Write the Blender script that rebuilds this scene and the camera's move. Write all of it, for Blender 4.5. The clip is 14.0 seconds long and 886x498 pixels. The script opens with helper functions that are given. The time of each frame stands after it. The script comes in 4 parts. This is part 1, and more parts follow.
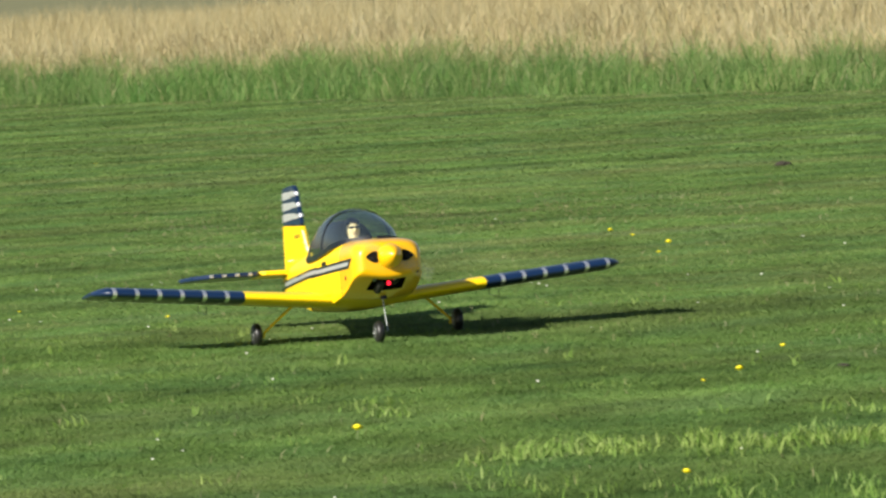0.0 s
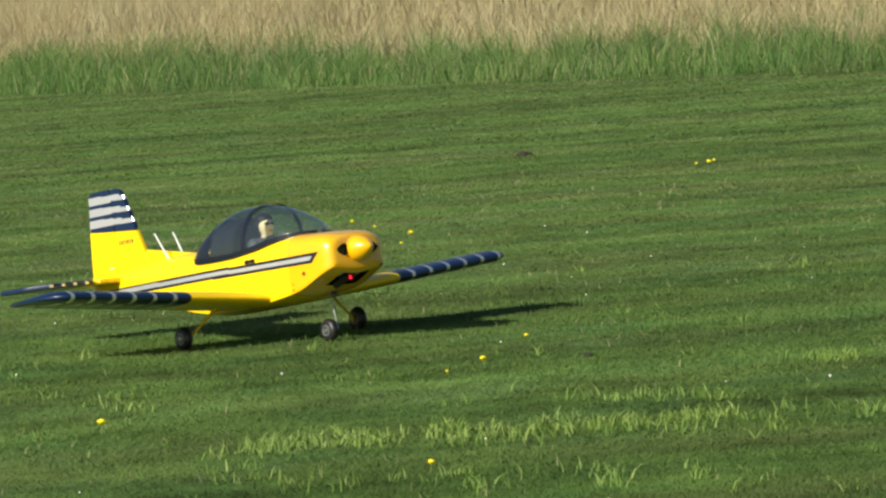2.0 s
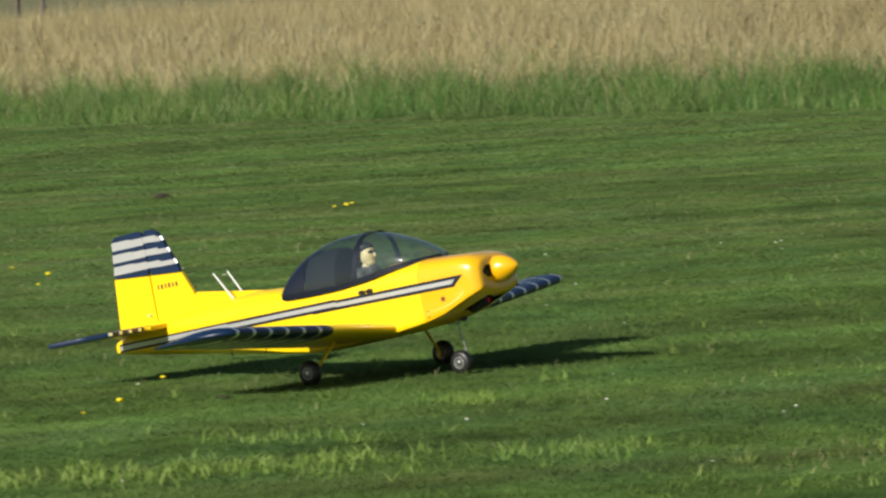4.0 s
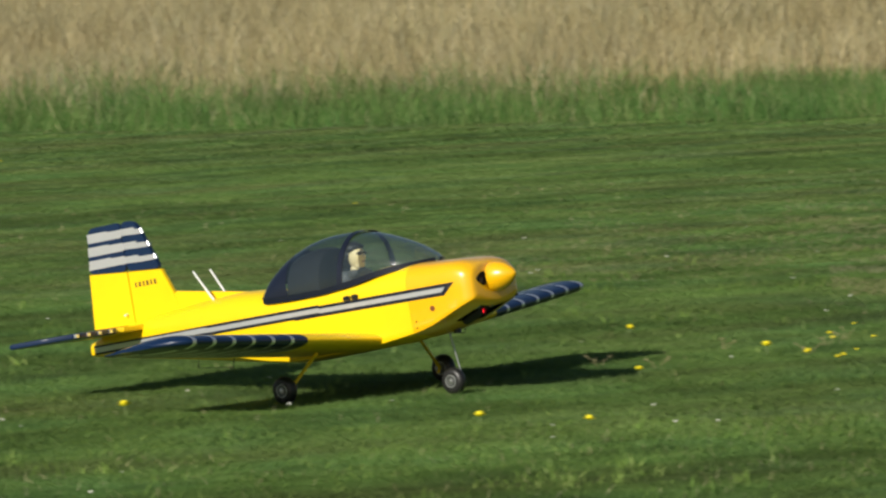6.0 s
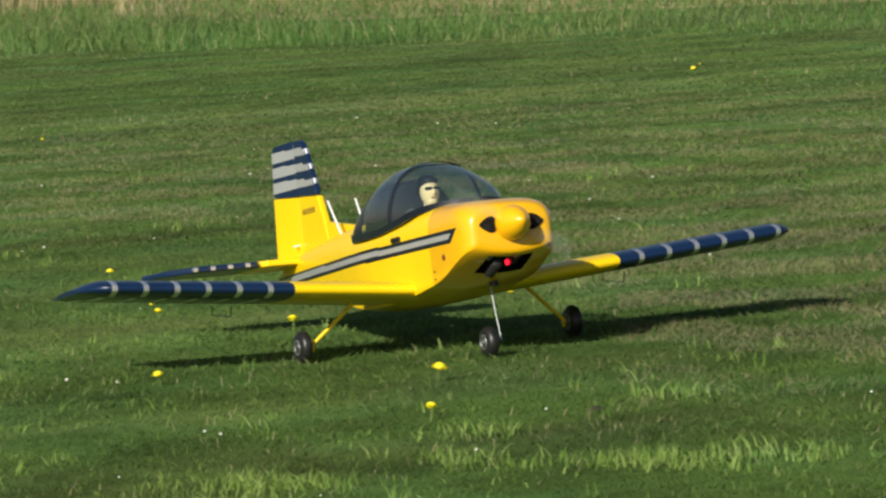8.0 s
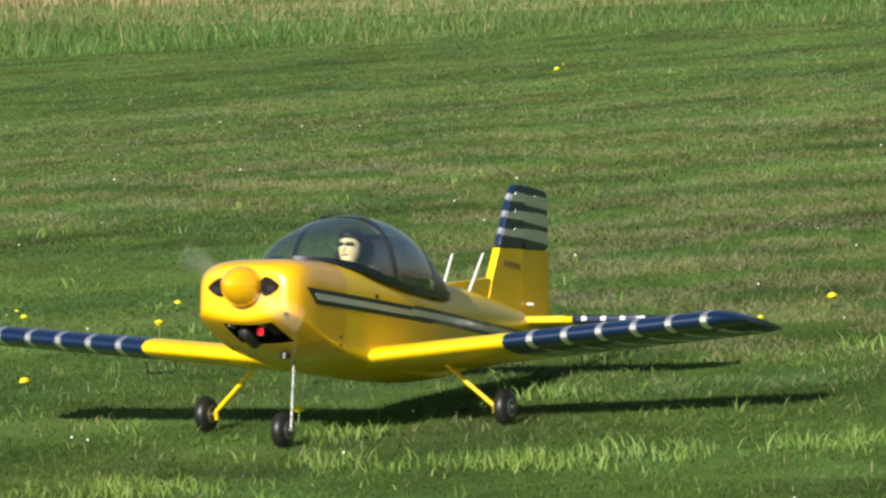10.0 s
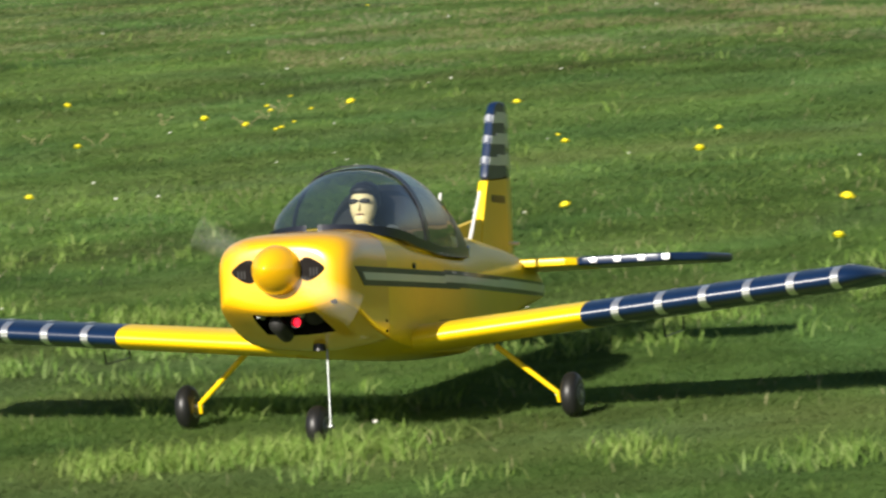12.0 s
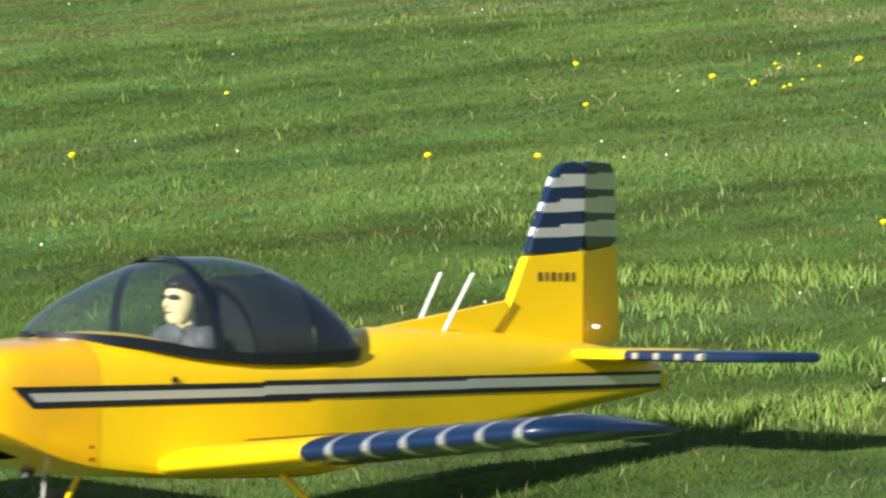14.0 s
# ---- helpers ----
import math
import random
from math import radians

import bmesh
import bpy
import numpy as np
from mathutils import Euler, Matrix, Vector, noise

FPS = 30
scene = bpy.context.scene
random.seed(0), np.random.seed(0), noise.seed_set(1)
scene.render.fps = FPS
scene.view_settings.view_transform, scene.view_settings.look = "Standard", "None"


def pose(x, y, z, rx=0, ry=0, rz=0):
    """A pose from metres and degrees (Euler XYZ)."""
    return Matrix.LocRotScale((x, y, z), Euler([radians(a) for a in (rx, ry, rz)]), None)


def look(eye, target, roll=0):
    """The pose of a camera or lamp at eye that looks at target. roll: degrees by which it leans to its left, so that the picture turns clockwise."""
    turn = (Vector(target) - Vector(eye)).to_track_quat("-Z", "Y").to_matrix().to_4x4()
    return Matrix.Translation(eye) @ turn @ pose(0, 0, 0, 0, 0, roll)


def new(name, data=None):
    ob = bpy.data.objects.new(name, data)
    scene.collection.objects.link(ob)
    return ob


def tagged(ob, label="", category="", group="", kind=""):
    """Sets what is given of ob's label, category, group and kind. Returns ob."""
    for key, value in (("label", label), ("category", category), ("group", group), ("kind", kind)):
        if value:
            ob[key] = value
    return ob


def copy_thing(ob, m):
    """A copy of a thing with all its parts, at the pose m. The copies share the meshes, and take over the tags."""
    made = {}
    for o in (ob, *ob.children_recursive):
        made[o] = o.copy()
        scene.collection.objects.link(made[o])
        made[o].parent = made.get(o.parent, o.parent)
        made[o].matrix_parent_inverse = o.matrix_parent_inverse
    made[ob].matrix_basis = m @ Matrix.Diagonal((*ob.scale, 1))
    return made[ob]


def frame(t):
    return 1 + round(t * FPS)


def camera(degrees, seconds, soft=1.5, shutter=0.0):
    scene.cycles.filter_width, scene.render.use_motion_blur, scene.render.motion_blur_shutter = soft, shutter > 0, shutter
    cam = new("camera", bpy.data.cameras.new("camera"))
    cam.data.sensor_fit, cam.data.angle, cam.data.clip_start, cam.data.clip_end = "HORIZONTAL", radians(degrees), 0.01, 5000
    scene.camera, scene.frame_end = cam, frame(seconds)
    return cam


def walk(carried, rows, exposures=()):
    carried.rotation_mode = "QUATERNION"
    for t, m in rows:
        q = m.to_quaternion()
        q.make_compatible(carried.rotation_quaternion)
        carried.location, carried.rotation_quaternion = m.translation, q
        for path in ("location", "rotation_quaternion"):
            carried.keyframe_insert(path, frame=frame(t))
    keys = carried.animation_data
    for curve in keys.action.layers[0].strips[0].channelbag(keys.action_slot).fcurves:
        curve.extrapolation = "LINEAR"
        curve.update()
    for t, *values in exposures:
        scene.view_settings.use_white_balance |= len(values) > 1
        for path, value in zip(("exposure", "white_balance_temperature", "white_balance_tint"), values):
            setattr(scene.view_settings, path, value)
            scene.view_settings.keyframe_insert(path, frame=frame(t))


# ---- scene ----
# <rows>
LENS = 8.020
EYE = (0.0, 0.0, 1.426)
# seconds, pan to the right, tilt down, lean (degrees)
VIEW = [
    (0.0, 0.880, 2.797, -3.480),
    (0.5, 1.753, 2.885, -3.525),
    (1.0, 2.208, 2.813, -3.560),
    (1.5, 2.900, 2.946, -3.712),
    (2.0, 3.208, 3.018, -3.969),
    (2.5, 2.860, 2.921, -3.754),
    (3.0, 3.956, 2.822, -3.518),
    (3.5, 4.849, 2.748, -3.474),
    (4.0, 6.516, 2.846, -3.491),
    (4.2, 7.052, 2.894, -3.379),
    (6.3, 16.104, 3.170, -2.944),
    (6.5, 16.873, 3.249, -3.022),
    (7.0, 19.729, 3.554, -3.218),
    (7.5, 22.272, 3.911, -3.298),
    (7.7, 22.991, 4.057, -3.367),
    (9.8, 24.873, 4.125, -3.893),
    (10.0, 24.874, 4.184, -4.062),
    (10.5, 24.126, 4.385, -4.361),
    (11.0, 22.183, 5.066, -3.733),
    (11.5, 20.892, 5.176, -3.842),
    (12.0, 19.854, 5.422, -4.081),
    (12.5, 17.608, 5.319, -4.492),
    (13.0, 16.018, 5.423, -4.507),
    (13.5, 15.359, 5.424, -4.249),
    (14.0, 15.212, 5.454, -4.528),
]
# seconds, x, y (metres), heading, nose-up, bank (degrees)
TAXI = [
    (0.0, 0.024, 22.910, -75.91, -1.51, -0.78),
    (0.5, 0.202, 22.456, -59.99, -2.08, -0.60),
    (1.0, 0.381, 22.166, -54.78, -0.99, -0.98),
    (1.5, 0.484, 21.983, -55.62, -0.38, -0.81),
    (2.0, 0.611, 21.817, -54.99, -1.27, -0.80),
    (2.5, 0.828, 21.553, -54.09, -0.42, -1.49),
    (3.0, 1.185, 21.236, -51.14, 0.05, 0.17),
    (3.5, 1.572, 20.878, -47.36, 1.02, 0.79),
    (4.0, 2.108, 20.520, -41.34, 1.03, 0.68),
    (4.2, 2.350, 20.327, -39.44, 1.54, 0.14),
    (6.3, 4.979, 17.650, -57.36, 0.33, 0.41),
    (6.5, 5.269, 17.303, -60.56, 0.59, 0.11),
    (7.0, 5.957, 16.509, -69.28, 0.64, -0.27),
    (7.5, 6.351, 15.630, -77.96, -0.83, -0.31),
    (7.7, 6.464, 15.273, -82.93, 0.57, -0.53),
    (9.8, 5.944, 13.118, -137.72, -0.53, 0.61),
    (10.0, 5.741, 12.920, -141.14, 3.40, -0.56),
    (10.5, 5.221, 12.497, -141.15, 4.44, -1.21),
    (11.0, 4.661, 12.022, -130.97, 1.70, -0.40),
    (11.5, 4.246, 11.565, -124.14, 1.68, 0.47),
    (12.0, 3.837, 11.038, -127.45, 0.31, 0.74),
    (12.5, 3.448, 10.592, -135.87, 2.00, 0.81),
    (13.0, 3.075, 10.354, -143.18, 0.43, 0.71),
    (13.5, 2.703, 10.082, -148.45, -1.14, 2.19),
    (14.0, 2.243, 9.881, -153.11, -0.49, 0.67),
]
# </rows>
cam = camera(LENS, 14.0, soft=2.4, shutter=0.3)


def view(pan, tilt, lean):
    p, d = radians(pan), radians(tilt)
    way = Vector((math.sin(p) * math.cos(d), math.cos(p) * math.cos(d), -math.sin(d)))
    return look(EYE, Vector(EYE) + way * 10, lean)


BRIGHT = [(0.0, 0.79), (0.5, 0.67), (1.5, 0.46), (3.0, 0.38), (4.2, 0.19), (6.5, 0.08), (7.5, 0.10), (9.8, 0.54), (11.0, 0.55), (12.5, 0.57), (13.0, 0.67), (14.0, 0.92)]
walk(cam, [(t, view(p, d, r)) for t, p, d, r in VIEW], BRIGHT)

# ---- light ----
SUN_AZ, SUN_EL = -139.0, 28.5
world = bpy.data.worlds.new("sky")
scene.world = world
world.use_nodes = True
sky = world.node_tree.nodes.new("ShaderNodeTexSky")
sky.sky_type, sky.sun_disc = "NISHITA", False
sky.sun_elevation, sky.sun_rotation = radians(SUN_EL), radians(90 - SUN_AZ)
back = world.node_tree.nodes["Background"]
world.node_tree.links.new(sky.outputs[0], back.inputs[0])
back.inputs[1].default_value = 0.05
sun = bpy.data.lights.new("sun", "SUN")
sun.energy, sun.angle, sun.color = 5.0, radians(0.53), (1.0, 0.94, 0.84)
sun_ob = new("sun", sun)
_a, _e = radians(SUN_AZ), radians(SUN_EL)
sun_ob.matrix_world = look((40 * math.cos(_a) * math.cos(_e), 40 * math.sin(_a) * math.cos(_e), 40 * math.sin(_e)), (0, 0, 0))


# ---- materials ----
def material(name, colour, rough=0.5, metal=0.0, coat=0.0, spread=0.12, scale=30.0, bump=0.0, bump_scale=60.0, emit=None):
    """Principled surface whose colour wanders at two scales, with fine relief."""
    m = bpy.data.materials.new(name)
    m.use_nodes = True
    nt = m.node_tree
    p = nt.nodes["Principled BSDF"]
    co = nt.nodes.new("ShaderNodeTexCoord")
    n1, n2 = nt.nodes.new("ShaderNodeTexNoise"), nt.nodes.new("ShaderNodeTexNoise")
    n1.inputs["Scale"].default_value, n2.inputs["Scale"].default_value = scale, scale * 0.13
    n1.inputs["Detail"].default_value = 4
    add = nt.nodes.new("ShaderNodeMath")
    add.operation = "ADD"
    for n in (n1, n2):
        nt.links.new(co.outputs["Object"], n.inputs["Vector"])
    nt.links.new(n1.outputs["Fac"], add.inputs[0])
    nt.links.new(n2.outputs["Fac"], add.inputs[1])
    ramp = nt.nodes.new("ShaderNodeMapRange")
    ramp.inputs["From Min"].default_value, ramp.inputs["From Max"].default_value = 0.6, 1.4
    nt.links.new(add.outputs[0], ramp.inputs["Value"])
    mix = nt.nodes.new("ShaderNodeMix")
    mix.data_type = "RGBA"
    lo = [c * (1 - spread) for c in colour]
    hi = [min(1, c * (1 + spread)) for c in colour]
    mix.inputs["A"].default_value, mix.inputs["B"].default_value = (*lo, 1), (*hi, 1)
    nt.links.new(ramp.outputs[0], mix.inputs["Factor"])
    nt.links.new(mix.outputs["Result"], p.inputs["Base Color"])
    p.inputs["Roughness"].default_value, p.inputs["Metallic"].default_value, p.inputs["Coat Weight"].default_value = rough, metal, coat
    if bump:
        nb, b = nt.nodes.new("ShaderNodeTexNoise"), nt.nodes.new("ShaderNodeBump")
        nb.inputs["Scale"].default_value, b.inputs["Strength"].default_value, b.inputs["Distance"].default_value = bump_scale, bump, 0.002
        nt.links.new(co.outputs["Object"], nb.inputs["Vector"])
        nt.links.new(nb.outputs["Fac"], b.inputs["Height"])
        nt.links.new(b.outputs["Normal"], p.inputs["Normal"])
    if emit:
        p.inputs["Emission Color"].default_value, p.inputs["Emission Strength"].default_value = (*emit[0], 1), emit[1]
    return m


def turf_tone(nt, patch):
    """How lush the turf is from place to place: a tone round 1, in patches of a few decimetres and of metres, and a dryness from 0 to 1."""
    geo, mp = nt.nodes.new("ShaderNodeNewGeometry"), nt.nodes.new("ShaderNodeMapping")
    mp.inputs["Rotation"].default_value = (0, 0, radians(20))
    mp.inputs["Scale"].default_value = (0.30, 1.0, 1.0)
    nt.links.new(geo.outputs["Position"], mp.inputs["Vector"])
    sums = []
    for source, scale, detail, gain in ((mp.outputs[0], 0.85, 3, 1.5), (geo.outputs["Position"], 2.3, 4, 1.5), (geo.outputs["Position"], 11.0, 3, 0.9)):
        noi, mad = nt.nodes.new("ShaderNodeTexNoise"), nt.nodes.new("ShaderNodeMath")
        noi.inputs["Scale"].default_value, noi.inputs["Detail"].default_value = scale, detail
        nt.links.new(source, noi.inputs["Vector"])
        mad.operation = "MULTIPLY_ADD"
        mad.inputs[1].default_value, mad.inputs[2].default_value = 2 * gain * patch, -gain * patch
        nt.links.new(noi.outputs["Fac"], mad.inputs[0])
        sums.append(mad.outputs[0])
    tone = None
    for sock in sums:
        add = nt.nodes.new("ShaderNodeMath")
        add.operation = "ADD"
        nt.links.new(sock, add.inputs[0])
        if tone is None:
            add.inputs[1].default_value = 1.0
        else:
            nt.links.new(tone, add.inputs[1])
        tone = add.outputs[0]
    clampd = nt.nodes.new("ShaderNodeClamp")
    clampd.inputs["Min"].default_value, clampd.inputs["Max"].default_value = 0.45, 1.7
    nt.links.new(tone, clampd.inputs["Value"])
    n2, mr = nt.nodes.new("ShaderNodeTexNoise"), nt.nodes.new("ShaderNodeMapRange")
    n2.inputs["Scale"].default_value, n2.inputs["Detail"].default_value = 1.1, 6
    nt.links.new(mp.outputs[0], n2.inputs["Vector"])
    mr.inputs["From Min"].default_value, mr.inputs["From Max"].default_value = 0.46, 0.70
    nt.links.new(n2.outputs["Fac"], mr.inputs["Value"])
    return clampd.outputs[0], mr.outputs[0]


def toned(nt, col, patch, dry, dry_amount):
    """The colour under the turf's tone and dryness."""
    tone, dryness = turf_tone(nt, patch)
    if dry:
        amount, mx = nt.nodes.new("ShaderNodeMath"), nt.nodes.new("ShaderNodeMix")
        amount.operation, mx.data_type = "MULTIPLY", "RGBA"
        amount.inputs[1].default_value = dry_amount
        nt.links.new(dryness, amount.inputs[0])
        nt.links.new(amount.outputs[0], mx.inputs["Factor"])
        mx.inputs["B"].default_value = (*dry, 1)
        nt.links.new(col, mx.inputs["A"])
        col = mx.outputs["Result"]
    # cooler, bluer swards here and there
    geo, noi, mr, cool = (nt.nodes.new("ShaderNode" + k) for k in ("NewGeometry", "TexNoise", "MapRange", "Mix"))
    noi.inputs["Scale"].default_value, noi.inputs["Detail"].default_value = 1.5, 3
    nt.links.new(geo.outputs["Position"], noi.inputs["Vector"])
    mr.inputs["From Min"].default_value, mr.inputs["From Max"].default_value, mr.inputs["To Max"].default_value = 0.47, 0.64, 0.8
    nt.links.new(noi.outputs["Fac"], mr.inputs["Value"])
    cool.data_type, cool.blend_type = "RGBA", "MULTIPLY"
    cool.inputs["B"].default_value = (0.88, 0.98, 1.12, 1)
    nt.links.new(mr.outputs[0], cool.inputs["Factor"])
    nt.links.new(col, cool.inputs["A"])
    sc = nt.nodes.new("ShaderNodeVectorMath")
    sc.operation = "SCALE"
    nt.links.new(cool.outputs["Result"], sc.inputs[0])
    nt.links.new(tone, sc.inputs["Scale"])
    return sc.outputs[0]


def plant_material(name, colours, patch=0.35, sheer=0.3, dry=None, dry_amount=0.0):
    """Grass blades: each blade its own tone, patches of tone over the field, and thin enough for light to come through."""
    m = bpy.data.materials.new(name)
    m.use_nodes = True
    nt = m.node_tree
    p, out = nt.nodes["Principled BSDF"], nt.nodes["Material Output"]
    geo = nt.nodes.new("ShaderNodeNewGeometry")
    ramp = nt.nodes.new("ShaderNodeValToRGB")
    els = ramp.color_ramp.elements
    while len(els) < len(colours):
        els.new(0.5)
    for i, c in enumerate(colours):
        els[i].position, els[i].color = i / (len(colours) - 1), (*c, 1)
    nt.links.new(geo.outputs["Random Per Island"], ramp.inputs[0])
    col = toned(nt, ramp.outputs[0], patch, dry, dry_amount)
    nt.links.new(col, p.inputs["Base Color"])
    p.inputs["Roughness"].default_value = 0.7
    p.inputs["Specular IOR Level"].default_value = 0.12
    tr, ms = nt.nodes.new("ShaderNodeBsdfTranslucent"), nt.nodes.new("ShaderNodeMixShader")
    nt.links.new(col, tr.inputs["Color"])
    ms.inputs[0].default_value = sheer
    nt.links.new(p.outputs[0], ms.inputs[1])
    nt.links.new(tr.outputs[0], ms.inputs[2])
    nt.links.new(ms.outputs[0], out.inputs["Surface"])
    return m


def clear_material(name, colour, amount, tint, rough=0.03, gloss=0.9):
    """Thin clear plastic: lets the rest through, tinted, with a faint haze of its own and a gloss that grows towards its rim."""
    m = bpy.data.materials.new(name)
    m.use_nodes = True
    nt = m.node_tree
    p, out = nt.nodes["Principled BSDF"], nt.nodes["Material Output"]
    p.inputs["Base Color"].default_value = (*colour, 1)
    p.inputs["Roughness"].default_value = max(rough, 0.3)
    tr, ms = nt.nodes.new("ShaderNodeBsdfTransparent"), nt.nodes.new("ShaderNodeMixShader")
    tr.inputs["Color"].default_value = (*tint, 1)
    ms.inputs[0].default_value = amount
    nt.links.new(tr.outputs[0], ms.inputs[1])
    nt.links.new(p.outputs[0], ms.inputs[2])
    last = ms
    if gloss:
        lw, pw, lift, gl, mg = (nt.nodes.new("ShaderNode" + k) for k in ("LayerWeight", "Math", "Math", "BsdfGlossy", "MixShader"))
        pw.operation, lift.operation = "POWER", "MULTIPLY_ADD"
        pw.inputs[1].default_value, lift.inputs[1].default_value, lift.inputs[2].default_value = 3.2, gloss, 0.03
        gl.inputs["Roughness"].default_value = rough
        nt.links.new(lw.outputs["Facing"], pw.inputs[0])
        nt.links.new(pw.outputs[0], lift.inputs[0])
        nt.links.new(lift.outputs[0], mg.inputs[0])
        nt.links.new(ms.outputs[0], mg.inputs[1])
        nt.links.new(gl.outputs[0], mg.inputs[2])
        last = mg
    nt.links.new(last.outputs[0], out.inputs["Surface"])
    return m


YELLOW = material("yellow_film", (0.88, 0.595, 0.003), 0.36, coat=0.12, spread=0.05, scale=14, bump=0.05, bump_scale=25)
COWL = material("cowl_paint", (0.86, 0.455, 0.003), 0.3, coat=0.8, spread=0.05, scale=14, bump=0.04, bump_scale=25)
NAVY = material("navy_film", (0.005, 0.019, 0.060), 0.33, coat=0.15, spread=0.12, scale=14)
SILVER = material("silver_film", (0.64, 0.65, 0.67), 0.30, metal=0.52, coat=0.2, spread=0.06, scale=20)
FRAME = material("canopy_frame_paint", (0.007, 0.010, 0.022), 0.35, coat=0.2, spread=0.2, scale=20)
BLACK = material("black_plastic", (0.012, 0.012, 0.014), 0.35, spread=0.2)
RUBBER = material("rubber", (0.013, 0.013, 0.013), 0.42, spread=0.3, scale=60, bump=0.2, bump_scale=200)
STEEL = material("steel", (0.6, 0.6, 0.6), 0.3, metal=1.0, spread=0.1)
WIRE_STEEL = material("dull_wire", (0.34, 0.36, 0.35), 0.45, metal=0.8, spread=0.15)
DARK = material("dark_inside", (0.015, 0.013, 0.012), 0.7, spread=0.3)
HUB = material("hub_plastic", (0.030, 0.030, 0.032), 0.4, spread=0.1)
WIRE = material("white_rod", (0.72, 0.72, 0.70), 0.4, spread=0.05)
SKIN = material("figure_paint", (0.97, 0.80, 0.43), 0.5, spread=0.05)
HAIR = material("figure_dark_paint", (0.012, 0.010, 0.010), 0.5, spread=0.2)
SUIT = material("figure_grey_paint", (0.10, 0.11, 0.12), 0.6, spread=0.15)
RUST = material("rust_brown_paint", (0.16, 0.035, 0.012), 0.6, spread=0.25, scale=40)
ENGINE = material("sooty_metal", (0.022, 0.021, 0.020), 0.6, metal=0.2, spread=0.3, scale=60)
LIPS = material("figure_lip_paint", (0.35, 0.16, 0.10), 0.5, spread=0.1)
CHROME = material("bright_silver_film", (0.86, 0.87, 0.90), 0.36, metal=0.85, coat=0.2, spread=0.06, scale=20)
RED = material("red_led", (0.5, 0.01, 0.02), 0.3, emit=((1.0, 0.012, 0.03), 2.0))
DARK.node_tree.nodes["Principled BSDF"].inputs["Specular IOR Level"].default_value = 0.02
SEAT = material("matt_black_foam", (0.008, 0.008, 0.009), 0.85, spread=0.25, scale=40)
INK = material("dark_lettering", (0.11, 0.065, 0.015), 0.5, spread=0.1)
GLASS = clear_material("smoked_plastic", (0.11, 0.16, 0.19), 0.16, (0.90, 0.94, 0.95))
GLASS_REAR = clear_material("dark_smoked_plastic", (0.055, 0.085, 0.105), 0.22, (0.80, 0.86, 0.89))
BLUR = clear_material("spinning_blade", (0.84, 0.84, 0.80), 0.07, (1, 1, 1), 0.5, 0.0)
PETAL = material("dandelion_petals", (0.92, 0.78, 0.015), 0.6, spread=0.15, scale=80)
STALK = material("dandelion_stalk", (0.14, 0.20, 0.05), 0.6, spread=0.2, scale=60)
CLOVER = material("clover_petals", (0.70, 0.70, 0.62), 0.7, spread=0.1, scale=90)
CHAFF = material("dry_stalk", (0.33, 0.29, 0.14), 0.7, spread=0.2, scale=60)
POST = material("grey_timber", (0.10, 0.085, 0.07), 0.85, spread=0.3, scale=12, bump=0.4)
CAST = material("brown_earth", (0.032, 0.027, 0.016), 0.9, spread=0.3, scale=50, bump=0.5)

# ---- building helpers ----


def mesh_object(name, bm, mat, smooth=True):
    me = bpy.data.meshes.new(name)
    bmesh.ops.recalc_face_normals(bm, faces=bm.faces[:])
    bm.to_mesh(me)
    bm.free()
    for m in (mat if isinstance(mat, (list, tuple)) else [mat]):
        me.materials.append(m)
    if smooth:
        me.shade_smooth()
        me.set_sharp_from_angle(angle=radians(38))
    return new(name, me)


def part(name, bm, mat, parent, label="", smooth=True):
    ob = mesh_object(name, bm, mat, smooth)
    ob.parent = parent
    return tagged(ob, label)


def loft(rings, cap=True, bm=None, closed=True):
    bm = bm or bmesh.new()
    vs = [[bm.verts.new(p) for p in r] for r in rings]
    n = len(rings[0])
    for a, b in zip(vs, vs[1:]):
        for i in range(n if closed else n - 1):
            j = (i + 1) % n
            bm.faces.new((a[i], a[j], b[j], b[i]))
    if cap:
        bm.faces.new(vs[0][::-1])
        bm.faces.new(vs[-1])
    return bm


def lathe(profile, n=24, axis="x", bm=None):
    """profile: (along, radius) pairs."""
    rings = []
    for u, r in profile:
        ring = []
        for k in range(n):
            a = 2 * math.pi * k / n
            c, s = r * math.cos(a), r * math.sin(a)
            ring.append({"x": (u, c, s), "y": (c, u, s), "z": (c, s, u)}[axis])
        rings.append(ring)
    return loft(rings, True, bm)


def rod(p, q, r, r2=None, n=10, bm=None):
    p, q = Vector(p), Vector(q)
    r2 = r if r2 is None else r2
    z = (q - p).normalized()
    x = z.orthogonal().normalized()
    y = z.cross(x)
    rings = [[c + (x * math.cos(2 * math.pi * k / n) + y * math.sin(2 * math.pi * k / n)) * rr for k in range(n)] for c, rr in ((p, r), (q, r2))]
    return loft(rings, True, bm)


